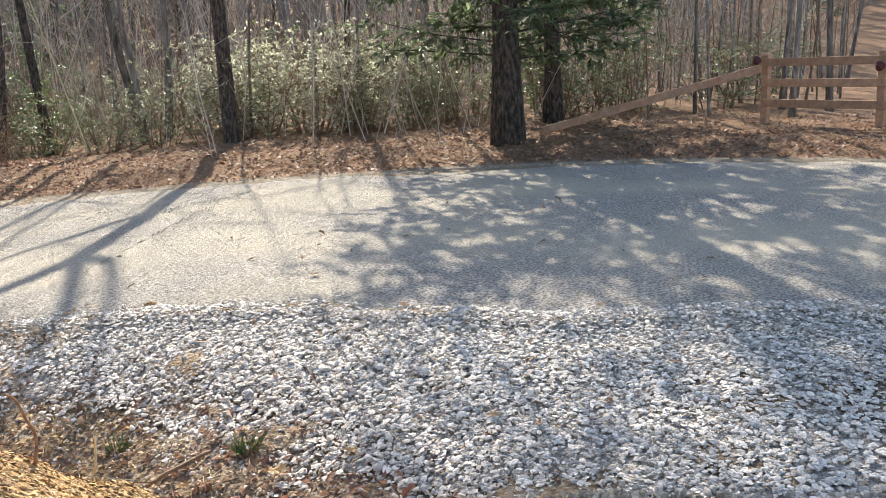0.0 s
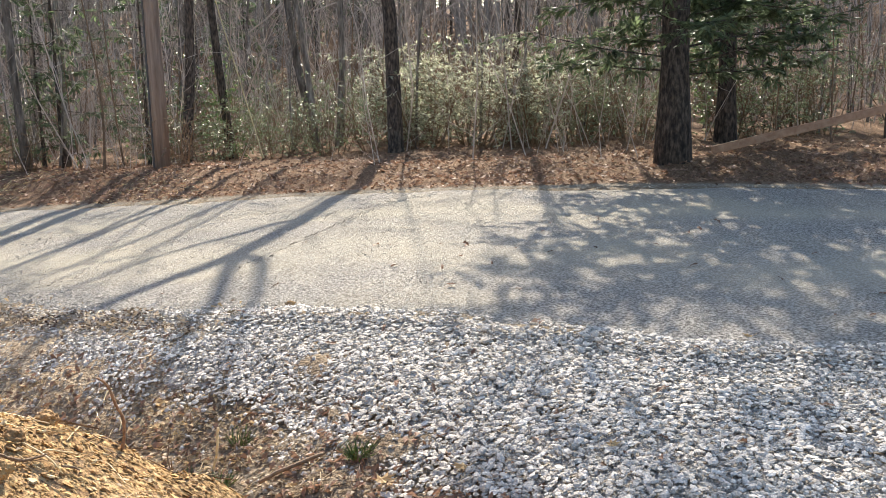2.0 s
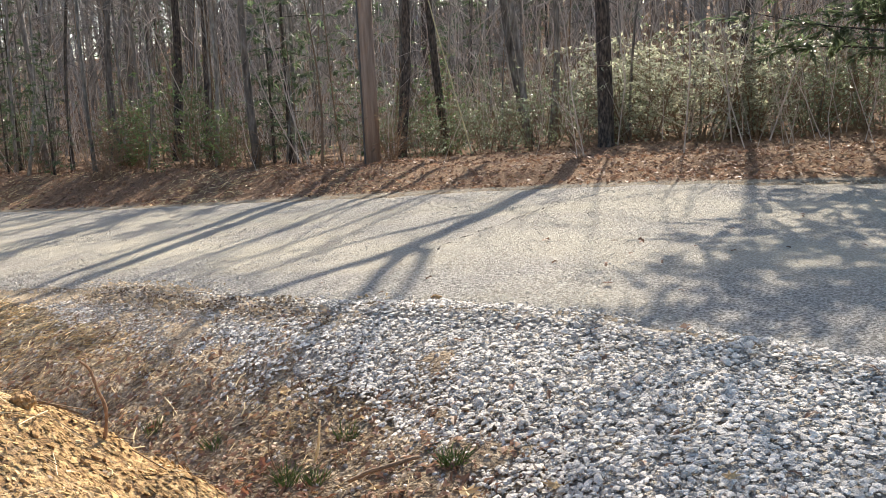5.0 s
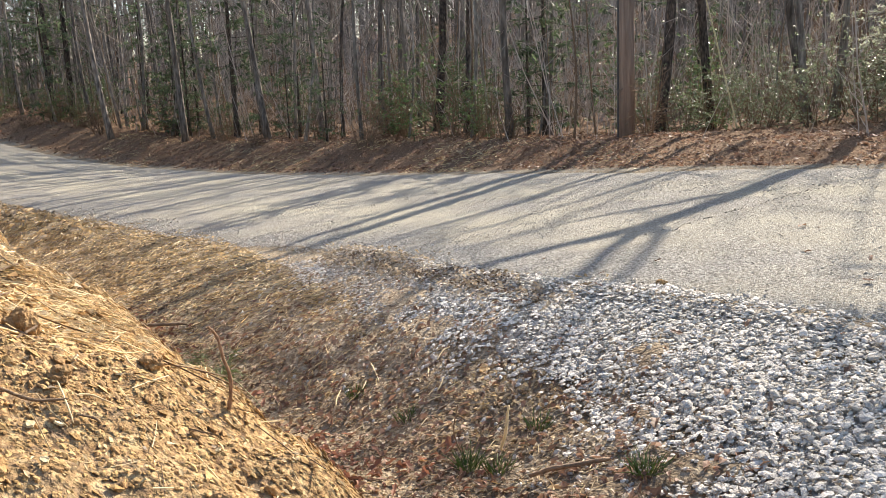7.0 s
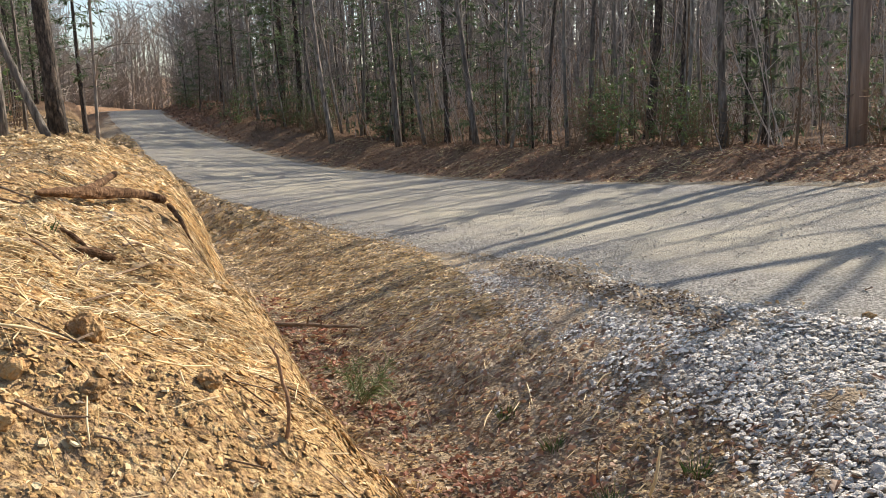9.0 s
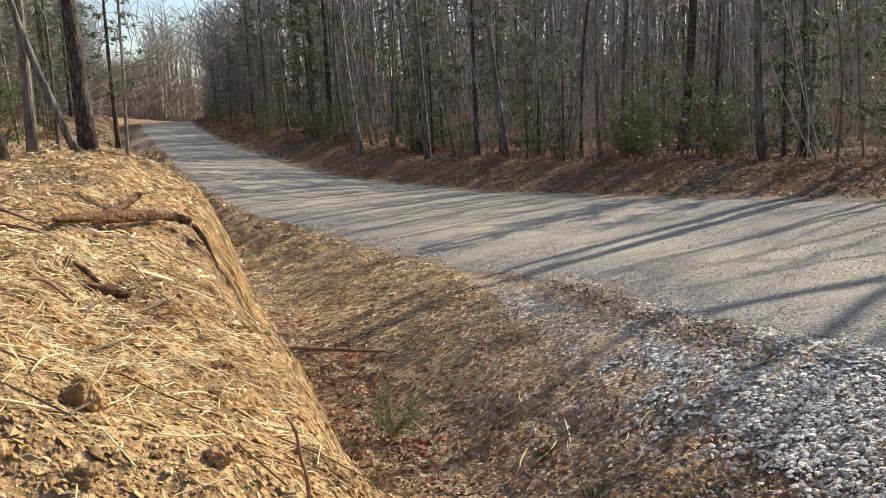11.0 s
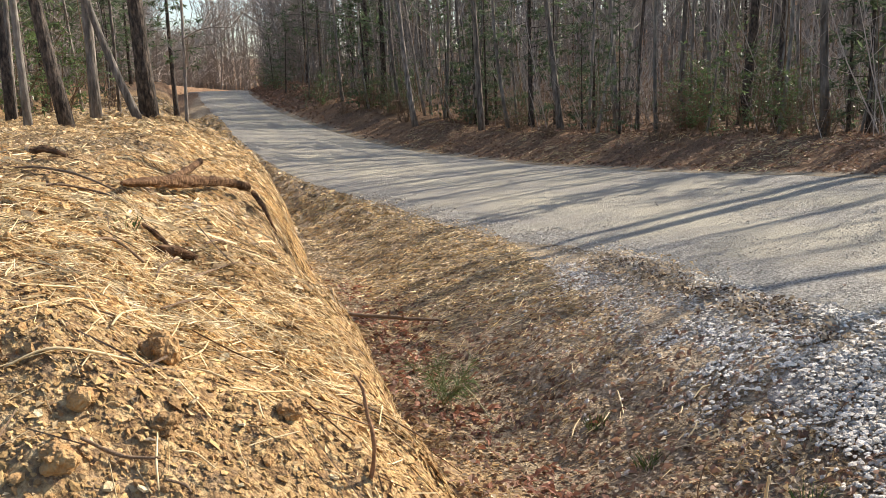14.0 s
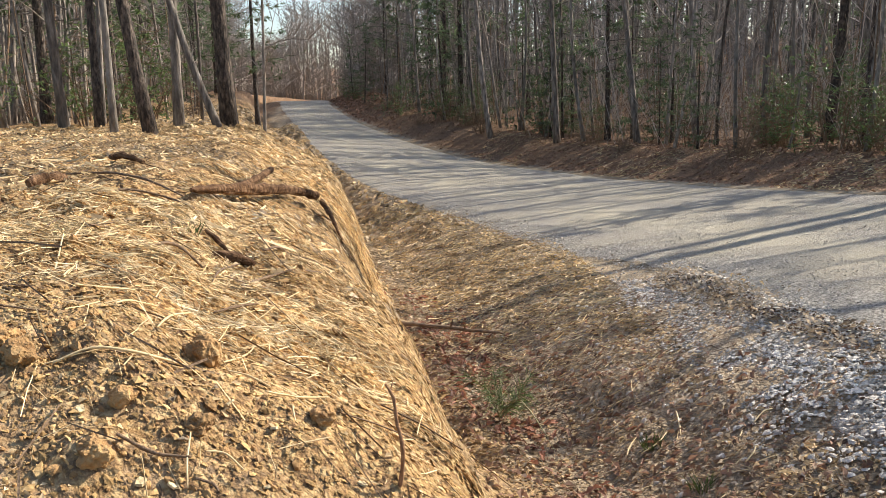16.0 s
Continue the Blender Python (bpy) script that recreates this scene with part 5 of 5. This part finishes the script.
def build_fence():
    p, q = (13.35, 7.9), (13.2, 5.75)
    zp, zq = ground_at(*p), ground_at(*q)
    fence = thing("rail_fence", p[0], p[1], zp, "tan three-rail wooden fence with one rail sloping down", "fence")
    inv = Matrix.Translation((-p[0], -p[1], -zp))

    def lay(name, a, b, depth, thick, label=""):
        ob = part(name, board((Vector(b) - Vector(a)).length, depth, thick), RAIL_WOOD, fence, label)
        ob.matrix_basis = inv @ along(a, b)
        return ob
    posts = [(p[0], p[1], zp), (q[0], q[1], zq), (13.0, 3.2, ground_at(13.0, 3.2))]
    for x, y, z in posts:
        post = part("post", board(1.42, .13, .13), RAIL_WOOD, fence)
        post.matrix_basis = inv @ Matrix.Translation((x, y, z + .50)) @ pose(0, 0, 0, 0, -90, 0)
        bm = bmesh.new()
        bmesh.ops.create_cone(bm, cap_ends=True, segments=4, radius1=.11, radius2=.05, depth=.05)
        bmesh.ops.rotate(bm, verts=bm.verts, matrix=Matrix.Rotation(radians(45), 3, 'Z'))
        cap = part("post_cap", bm, RAIL_WOOD, fence)
        cap.matrix_basis = inv @ Matrix.Translation((x, y, z + 1.235))
    for a, b in zip(posts[:-1], posts[1:]):
        for h in (1.08, .72, .36):
            lay("rail", (a[0] - .085, a[1], a[2] + h), (b[0] - .085, b[1], b[2] + h), .14, .04)
    e = (10.1, 10.35)
    lay("sloping_rail", (p[0] - .1, p[1] + .05, zp + .98), (e[0], e[1], ground_at(*e) + .06), .14, .045, "long rail sloping down to the leaves")
    # dark weathered bracket on the corner post
    bm = bmesh.new()
    bmesh.ops.create_uvsphere(bm, u_segments=10, v_segments=7, radius=.075)
    for w in bm.verts:
        w.co *= 1 + .18 * math.sin(w.co.x * 60) * math.cos(w.co.z * 47)
    knot = part("bow", bm, material("dark_red_ribbon", [(.3, (.06, .015, .015)), (.6, (.11, .03, .028)), (.8, (.16, .05, .045))], 20, .7, .3, 60), fence, "dark red bow tied to the corner post")
    knot.matrix_basis = inv @ Matrix.Translation((p[0] - .12, p[1] + .12, zp + 1.12))
    knot = part("bow", knot.data and bmesh_from(knot.data), knot.data.materials[0], fence, "dark red bow tied to the post")
    knot.matrix_basis = inv @ Matrix.Translation((q[0] - .13, q[1], zq + .98))


def bmesh_from(me):
    bm = bmesh.new()
    bm.from_mesh(me)
    return bm


def build_pole():
    x, y = 2.0, 16.75
    z = ground_at(x, y)
    pole = thing("utility_pole", x, y, z, "round brown wooden utility pole on the far bank", "pole")
    v, f = [], []
    tube([(0, 0, -.3), (0, 0, 2), (0, 0, 5), (.0, 0, 9.5)], [.155, .15, .14, .115], 20, v, f)
    mesh_object("shaft", v, f, POLE_WOOD, pole, shade=True)
    v, f = [], []
    tube([(-.165, -.02, -.1), (-.162, -.02, 1.5), (-.155, -.02, 3.0), (-.15, -.02, 6)], [.02] * 4, 8, v, f)
    mesh_object("cable_guard", v, f, material("dark_conduit", [(.3, (.05, .045, .045)), (.7, (.09, .085, .08))], 8, .6, .1), pole, "dark conduit up the side")
    plate = part("tag", board(.2, .075, .012), material("pale_tag", [(.3, (.62, .6, .56)), (.7, (.74, .72, .68))], 12, .6, 0), pole, "small pale plate with dark bars")
    facing = math.degrees(math.atan2(x, -y)) + 12
    plate.matrix_basis = pose(0, 0, 2.05, 0, 0, facing) @ pose(-.03, -.152, 0, 0, 90, 0)
    for k in (-1, 0, 1):
        bar = part("bar", board(.035, .045, .004), material("dark_ink", [(.3, (.03, .03, .03)), (.7, (.06, .055, .055))], 12, .6, 0), plate)
        bar.matrix_basis = Matrix.Translation((k * .058, -.008, 0))


def branch(name, points, radii, mat, label, category, sides=9, stubs=0, seed=1, gnarl=0.0):
    """A fallen branch or stick: a crooked tapering stem with broken stubs."""
    x, y, z = points[0]
    ob = thing(name, x, y, z, label, category)
    rng = random.Random(seed)
    line = resample(points, len(points) * 4)
    line[:, :] += np.array([[rng.uniform(-1, 1), rng.uniform(-1, 1), rng.uniform(-1, 1)] for _ in line]) * min(radii[0], .02) * .22
    rad = np.interp(np.linspace(0, 1, len(line)), np.linspace(0, 1, len(radii)), radii) * np.array([rng.uniform(.85, 1.15) for _ in line])
    v, f = [], []
    tube([Vector(p) - Vector(points[0]) for p in line], rad, sides, v, f)
    if gnarl:
        for k in range(len(v)):
            mid = Vector(line[k // sides]) - Vector(points[0])
            out = Vector(v[k]) - mid
            v[k] = tuple(mid + out * (1 + gnarl * (noise.noise(Vector(v[k]) * 22) + .6 * noise.noise(Vector(v[k]) * 60))))
    mesh_object("stem", v, f, mat, ob, shade=not gnarl)
    for _ in range(stubs):
        k = rng.randrange(2, len(line) - 2)
        v, f = [], []
        p = Vector(line[k]) - Vector(points[0])
        tube(crooked(rng, p, (rng.uniform(-1, 1), rng.uniform(-1, 1), rng.uniform(0, 1)), radii[0] * rng.uniform(3, 7), 2, .2), [rad[k] * .5, rad[k] * .4, rad[k] * .15], 5, v, f)
        mesh_object("stub", v, f, mat, ob)
    return ob


def on(x, y, up=0.0):
    return (x, y, ground_at(x, y) + up)


def build_fallen():
    def over(x, y, up):
        return (x, y, float(land(np.array([x]), np.array([y]), False)[0][0]) + up)
    branch("fallen_branch", [over(-3.5, 3.9, .04), over(-3.7, 4.3, .07), over(-3.98, 4.9, .1), over(-4.22, 5.5, .12), over(-4.4, 5.95, .13), over(-4.52, 6.3, .13)], [.014, .034, .043, .042, .038, .036], LOG_WOOD, "thick rotten branch lying over the bank's brow", "branch", 14, 0, 3, .18)
    branch("fallen_branch", [over(-3.45, 3.85, .05), over(-3.78, 4.5, .1), over(-4.2, 5.2, .15), over(-4.7, 5.95, .19)], [.01, .024, .03, .026], LOG_WOOD, "second dry branch lying beside the thick one", "branch", 12, 2, 4, .18)
    branch("fallen_branch", [over(-4.5, 6.36, .1), over(-4.36, 6.28, .08), over(-4.22, 6.18, .05), over(-4.08, 6.08, .03)], [.024, .02, .015, .006], LOG_WOOD, "dark broken end of a branch hanging over the bank", "branch", 10, 2, 21, .2)
    branch("stick", [(-3.9, 6.36, -.42), (-3.72, 6.46, -.43), (-3.45, 6.6, -.46), (-3.2, 6.74, -.5), (-2.96, 6.87, -.53)], [.024, .022, .018, .016, .012], TWIG, "brown stick lying across the ditch", "stick", 7, 2, 5)
    b = on(-.70, 1.82, -.02)
    branch("upright_stick", [b, (b[0] + .015, b[1], b[2] + .1), (b[0] - .005, b[1] + .01, b[2] + .17), (b[0] - .02, b[1] + .02, b[2] + .22), (b[0] - .045, b[1] + .03, b[2] + .245)], [.006, .005, .0045, .004, .0025], RED_TWIG, "thin crooked twig standing upright in the clay", "stick", 7, 1, 6)
    branch("stick", [(-4.13, 3.49, 1.13), (-3.89, 3.64, 1.13), (-3.55, 3.62, 1.1), (-3.15, 3.51, 1.03)], [.005, .008, .007, .004], TWIG, "long thin curved stick on the straw", "stick", 6, 1, 7)
    branch("bark_piece", [on(-2.3, 2.86, .015), on(-2.24, 2.92, .03), on(-2.19, 2.99, .015)], [.014, .028, .012], LOG_WOOD, "short split piece of reddish bark on the straw", "bark", 6, 0, 8)
    branch("bark_piece", [on(-3.85, 3.2, .03), on(-3.98, 3.35, .06), on(-4.1, 3.5, .02)], [.02, .045, .02], LOG_WOOD, "brown chunk of broken bark", "bark", 7, 0, 9)
    branch("stick", [on(.1, 3.35, .03), on(.22, 3.32, .05), on(.46, 3.35, .03)], [.008, .012, .009], TWIG, "dark stick in the ditch leaves", "stick", 6, 1, 11)
    b = on(-.05, 3.75)
    branch("dead_stalk", [b, (b[0] + .03, b[1], b[2] + .1), (b[0] + .05, b[1] + .02, b[2] + .24)], [.008, .008, .006], STRAW, "pale broken stalk standing in the ditch", "stalk", 6, 0, 12)
    branch("dead_stalk", [(b[0] - .2, b[1], b[2]), (b[0] - .23, b[1], b[2] + .12), (b[0] - .2, b[1] + .02, b[2] + .27)], [.004, .004, .002], TWIG, "thin bent stalk standing in the ditch", "stalk", 5, 0, 13)
    branch("root", [on(-.62, 2.2, .02), on(-.42, 2.3, .03), on(-.28, 2.45, .03), on(-.22, 2.2, -.02)], [.007, .008, .006, .003], TWIG, "thin root curving out of the bank", "root", 6, 0, 14)
    x, y, z = on(4.35, 17.9)
    branch("dead_sapling", [(x, y, z), (x - .35, y, z + 1.4), (x - .85, y, z + 3.4), (x - 1.0, y, z + 4.3)], [.017, .015, .012, .007], material("pale_dead_stem", [(.3, (.42, .36, .2)), (.7, (.6, .54, .34))], 10, .8, .1), "pale leaning dead sapling without bark", "sapling", 7, 0, 15)
    lying = [("stick", [(-3.3, 2.95), (-3.6, 3.35), (-3.62, 3.6), (-3.45, 3.7), (-3.08, 3.52)], .007, TWIG, "long thin curved twig across the straw"),
             ("bark_piece", [(-2.5, 3.03), (-2.34, 2.95), (-2.23, 2.91)], .012, LOG_WOOD, "reddish strip of bark on the straw"),
             ("bark_piece", [(-3.22, 2.68), (-3.29, 2.8), (-3.39, 2.96)], .026, LOG_WOOD, "dark broken chunk of wood in the straw"),
             ("stick", [(-2.2, 2.45), (-2.25, 2.62), (-2.13, 2.64)], .007, TWIG, "dark bent stick half under the straw"),
             ("stick", [(-2.22, 3.08), (-2.3, 3.28), (-2.42, 3.5)], .006, TWIG, "short dark stick on the straw"),
             ("stick", [(-1.72, 2.28), (-1.74, 2.41), (-1.73, 2.5)], .005, TWIG, "short brown twig on the clay"),
             ("bark_piece", [(-4.95, 4.5), (-4.85, 4.56), (-4.65, 4.55)], .026, LOG_WOOD, "dark rotten stick on the bank top"),
             ("stick", [(-2.04, 2.79), (-2.08, 2.96), (-2.04, 3.06)], .006, TWIG, "dark twig lying in loose straw"),
             ("stick", [(-1.92, 2.48), (-2.1, 2.7), (-2.21, 2.92)], .005, TWIG, "thin brown twig on the bank"),
             ("straw_stalk", [(-1.87, 1.8), (-2.05, 1.95), (-2.2, 2.1)], .0035, STRAW, "long pale stalk on the bank"),
             ("straw_stalk", [(-1.63, 1.71), (-1.63, 1.81), (-1.64, 1.91)], .0035, STRAW, "pale stalk lying on the clay"),
             ("straw_stalk", [(-1.29, 1.68), (-1.42, 1.84), (-1.6, 2.08)], .0035, STRAW, "long pale stalk by the lump of clay"),
             ("straw_stalk", [(-1.42, 1.67), (-1.54, 1.81), (-1.59, 1.93)], .0032, STRAW, "pale stalk lying on the clay"),
             ("straw_stalk", [(-1.18, 1.78), (-1.3, 1.98), (-1.42, 2.15)], .003, STRAW, "pale stalk lying on the clay"),
             ("straw_stalk", [(-1.67, 1.71), (-1.8, 1.82), (-1.95, 1.95)], .0032, STRAW, "pale stalk lying on the clay"),
             ("straw_stalk", [(-1.27, 1.38), (-1.23, 1.45), (-1.18, 1.52), (-1.15, 1.63)], .0036, STRAW, "long bright stalk lying on bare clay"),
             ("straw_stalk", [(-1.13, 1.74), (-1.09, 1.77), (-1.03, 1.78)], .003, STRAW, "pale stalk lying on the clay"),
             ("straw_stalk", [(-1.0, 1.73), (-1.0, 1.85), (-.99, 1.95)], .003, STRAW, "pale stalk lying on the clay"),
             ("straw_stalk", [(-.94, 1.75), (-.92, 1.73), (-.89, 1.7)], .0024, STRAW, "short pale stalk in the clay"),
             ("straw_stalk", [(-.96, 1.46), (-.91, 1.4), (-.88, 1.37)], .0024, STRAW, "pale stalk lying down the clay"),
             ("straw_stalk", [(-.92, 1.46), (-.9, 1.49), (-.84, 1.48)], .0024, STRAW, "short pale stalk in the clay"),
             ("root", [(-1.02, 1.33), (-.97, 1.37), (-.91, 1.41)], .0045, TWIG, "thin grey root across the clay"),
             ("root", [(-.88, 1.39), (-.86, 1.41), (-.84, 1.41)], .0035, TWIG, "thin root end in the clay"),
             ("straw_stalk", [(-1.1, 4.64), (-1.11, 4.73), (-1.1, 4.8)], .005, STRAW, "pale broken stalk in the ditch litter"),
             ("straw_stalk", [(-1.02, 4.66), (-.96, 4.74), (-.94, 4.84)], .005, STRAW, "pale broken stalk in the ditch litter"),
             ("straw_stalk", [(-.95, 5.07), (-.89, 4.92), (-.85, 4.81)], .005, STRAW, "pale broken stalk in the ditch litter"),
             ("straw_stalk", [(-.48, 4.86), (-.45, 4.94), (-.41, 4.98)], .005, STRAW, "pale broken stalk in the ditch litter"),
             ("straw_stalk", [(-.44, 4.46), (-.42, 4.53), (-.42, 4.6)], .005, STRAW, "pale broken stalk in the ditch litter")]
    for k, (name, way, thick, mat, label) in enumerate(lying):
        rad = [thick * .7, thick, thick * .55] if len(way) == 3 else [thick * .6, thick * .9, thick, thick * .9, thick * .6][:len(way)]
        branch(name, [on(x, y, thick * 1.6 + .012) for x, y in way], rad, mat, label, name.split("_")[-1], 7, 1 if name == "stick" else 0, 30 + k, .3 if name == "bark_piece" else 0)
    # clod that stands up from the bank like a small stump
    rng = random.Random(4)
    for x, y, s, label in [(-1.21, 1.74, .04, "upright lump of clay and roots"), (-1.12, 1.43, .028, "crumbling lump of clay"), (-.89, 1.8, .03, "crumbling lump of clay"), (-1.02, 1.28, .034, "dark crumbling lump of clay"), (-1.32, 1.34, .034, "dark lump of clay and roots"), (-.92, 1.1, .04, "lump of orange clay"), (-.66, 1.02, .045, "lump of orange clay"), (-1.4, 1.35, .04, "lump of dark clay"), (-.98, 1.5, .03, "lump of clay"), (-.55, 1.35, .03, "lump of clay"), (1.02, 5.65, .04, "brown clod on the lane's edge")]:
        bm = bmesh.new()
        bmesh.ops.create_icosphere(bm, subdivisions=4, radius=s)
        for v in bm.verts:
            k = noise.noise(v.co * 28 + Vector((x * 9, y * 9, 0))) * .42 + noise.noise(v.co * 75) * .25 + noise.noise(v.co * 160) * .12
            v.co *= 1 + k
            v.co.z *= 1.15 if "upright" in label else .8
        ob = part("clay_lump", bm, CLOD, None)
        ob.matrix_basis = Matrix.Translation(on(x, y, s * .35)) @ pose(0, 0, 0, 0, 0, rng.uniform(0, 360))
        tagged(ob, label + " on the ground", "clay")


def maple_leaf(x, y, size, turn, label, mat):
    """A curled five-pointed leaf with a stalk."""
    leaf = thing("fallen_leaf", *on(x, y, .05), label, "leaf", "single fallen leaves", turn)
    v, f = [(0, 0, .01)], []
    tips = [(-150, .35), (-118, .3), (-90, .62), (-62, .33), (-38, .85), (-16, .42), (0, 1.0), (16, .42), (38, .85), (62, .33), (90, .62), (118, .3), (150, .35)]
    for a, r in tips:
        v.append((math.cos(radians(a)) * r * size * .6, math.sin(radians(a)) * r * size * .6, r * r * size * .16))
    for k in range(1, len(tips)):
        f.append((0, k, k + 1))
    f.append((0, len(tips), 1))
    mesh_object("blade", v, f, mat, leaf)
    v, f = [], []
    tube([(0, 0, .01), (-size * .3, .01, .012), (-size * .55, 0, .03)], [.002, .0018, .0014], 4, v, f)
    mesh_object("stalk", v, f, mat, leaf)


def grass_tuft(seed, x, y, blades, height, label):
    rng = random.Random(seed)
    tuft = thing("grass_tuft", *on(x, y), label, "grass", "grass tufts in the ditch")
    v, f = [], []
    for _ in range(blades):
        a = rng.uniform(0, 6.3)
        s = (math.cos(a) * rng.uniform(0, .06), math.sin(a) * rng.uniform(0, .06), -.01)
        pts = crooked(rng, s, (math.cos(a) * .5, math.sin(a) * .5, 1), height * rng.uniform(.5, 1.2), 3, .25, .3)
        tube(pts, [.003, .0028, .002, .0006], 3, v, f, False)
    mesh_object("foliage", v, f, GRASS, tuft)
    return tuft


SHALE = material("pale_shale", [(.3, (.50, .38, .20)), (.6, (.66, .53, .32)), (.8, (.78, .66, .44))], 30, .85, .4, 90, objects=.2)


def shale_chip(seed, x, y, size):
    """A flat split flake of pale shale."""
    rng = random.Random(seed)
    bm = bmesh.new()
    ring = [(math.cos(k * 1.05 + rng.uniform(-.3, .3)) * size * rng.uniform(.7, 1.1), math.sin(k * 1.05 + rng.uniform(-.3, .3)) * size * rng.uniform(.5, .9)) for k in range(6)]
    low, high = [bm.verts.new((a, b, -size * .15)) for a, b in ring], [bm.verts.new((a * .92, b * .92, size * rng.uniform(.1, .22))) for a, b in ring]
    bm.faces.new(high)
    bm.faces.new(low[::-1])
    for k in range(6):
        bm.faces.new((low[k], low[(k + 1) % 6], high[(k + 1) % 6], high[k]))
    ob = part("shale_chip", bm, SHALE, None, "flat pale tan shale flake on the clay bank")
    ob.matrix_basis = Matrix.Translation(on(x, y, .006)) @ pose(0, 0, 0, rng.uniform(-25, 35), rng.uniform(0, 35), rng.uniform(0, 360))
    tagged(ob, category="stone", group="shale flakes on the bank")


for k, (x, y, size) in enumerate([(-1.24, 2.0, .022), (-1.0, 1.61, .016), (-.95, 1.32, .016), (-.91, 1.36, .015), (-.91, 1.65, .014), (-.8, 1.5, .012), (-1.15, 1.35, .014), (-1.4, 1.9, .016), (-.75, 1.75, .013), (-.65, 1.6, .012), (-1.05, 2.1, .014), (-1.6, 1.6, .015), (-.7, 1.3, .012), (-.85, 1.2, .013)]):
    shale_chip(200 + k, x, y, size)
TAN_LEAF = leafy("tan_maple_leaf", [(.3, (.40, .26, .12)), (.6, (.58, .42, .22)), (.8, (.70, .56, .34))], .3, .6, .3, .2)
for k, (x, y, s) in enumerate([(.58, 2.86, .15), (.30, 2.75, .11), (.95, 2.7, .12), (2.28, 5.3, .12), (.2, 3.15, .1), (1.55, 2.3, .1), (3.2, 3.0, .09), (-.15, 4.55, .1)]):
    maple_leaf(x, y, s, k * 77.0, "tan curled maple leaf lying on the ground", TAN_LEAF if k != 3 else DEAD_LEAF)
build_fence()
build_pole()
build_fallen()
for k, (x, y, n, h) in enumerate([(-.2, 3.62, 50, .13), (.6, 3.2, 70, .11), (-.05, 3.55, 40, .1), (.15, 3.9, 36, .1), (-1.0, 4.75, 36, .1), (-.6, 4.3, 30, .09), (.35, 2.7, 40, .1), (-2.5, 2.9, 24, .07)]):
    grass_tuft(100 + k, x, y, n, h, "green grass tuft among dead leaves")


def pine_sprig(x, y):
    """A cut green bough with long drooping needles, lying in the ditch."""
    rng = random.Random(150)
    sprig = thing("pine_bough", *on(x, y), "green pine bough with drooping needles lying in the ditch", "bough")
    v, f, nv, nf = [], [], [], []
    for k in range(7):
        a = rng.uniform(0, 6.28)
        pts = crooked(rng, (0, 0, .02), (math.cos(a) * .8, math.sin(a) * .8, 1.1), rng.uniform(.22, .4), 5, .16, .25)
        tube(pts, [.005, .0045, .004, .003, .002, .001], 5, v, f)
        for _ in range(60):
            j = rng.randrange(1, 5)
            p = pts[j].lerp(pts[j + 1], rng.random())
            way = (pts[j + 1] - pts[j]).normalized() * .5 + Vector((rng.uniform(-1, 1), rng.uniform(-1, 1), rng.uniform(-1.2, .3))) * .6
            tube(crooked(rng, p, way, rng.uniform(.07, .15), 2, .1, .7), [.0017, .0015, .0006], 3, nv, nf, False)
    for end in ((.55, -.35, .0), (-.3, .35, .1)):
        pts = resample([(0, 0, .05), (end[0] * .35, end[1] * .35, .22), (end[0] * .75, end[1] * .75, .12), end], 9)
        tube(pts, [.004] * 6 + [.003, .002, .001], 5, v, f)
    mesh_object("stem", v, f, material("green_twig", [(.3, (.2, .19, .09)), (.7, (.36, .33, .17))], 12, .7, .1), sprig)
    mesh_object("foliage", nv, nf, leafy("pale_pine_needle", [(.3, (.14, .2, .07)), (.6, (.25, .32, .13)), (.8, (.42, .46, .24))], .4, .5, .3, .45), sprig, "grey-green drooping needles")


pine_sprig(-2.1, 5.08)


def loose_stones():
    """The stones nearest the way, each a piece of its own under the driveway."""
    rng = np.random.default_rng(8)
    meshes = []
    for k, (v, f) in enumerate(STONES):
        me = bpy.data.meshes.new("stone")
        me.from_pydata(v.tolist(), [], f.tolist())
        me.materials.append(STONE)
        meshes.append(me)
    x, y = rng.uniform(.75, 2.5, 900), rng.uniform(2.4, 4.4, 900)
    ok = in_driveway(x, y) > .02
    x, y = x[ok][:300], y[ok][:300]
    z = driveway_z(x, y)
    M = turns(rng, len(x), .5)
    for k in range(len(x)):
        s = rng.uniform(.042, .08)
        ob = new("stone", meshes[k % len(meshes)])
        ob.parent = driveway
        ob.matrix_basis = Matrix.Translation((x[k], y[k], z[k] + .24 * s)) @ Matrix(M[k].tolist()).to_4x4() @ Matrix.Diagonal((s, s * rng.uniform(.65, .95), s * rng.uniform(.32, .55), 1))


loose_stones()
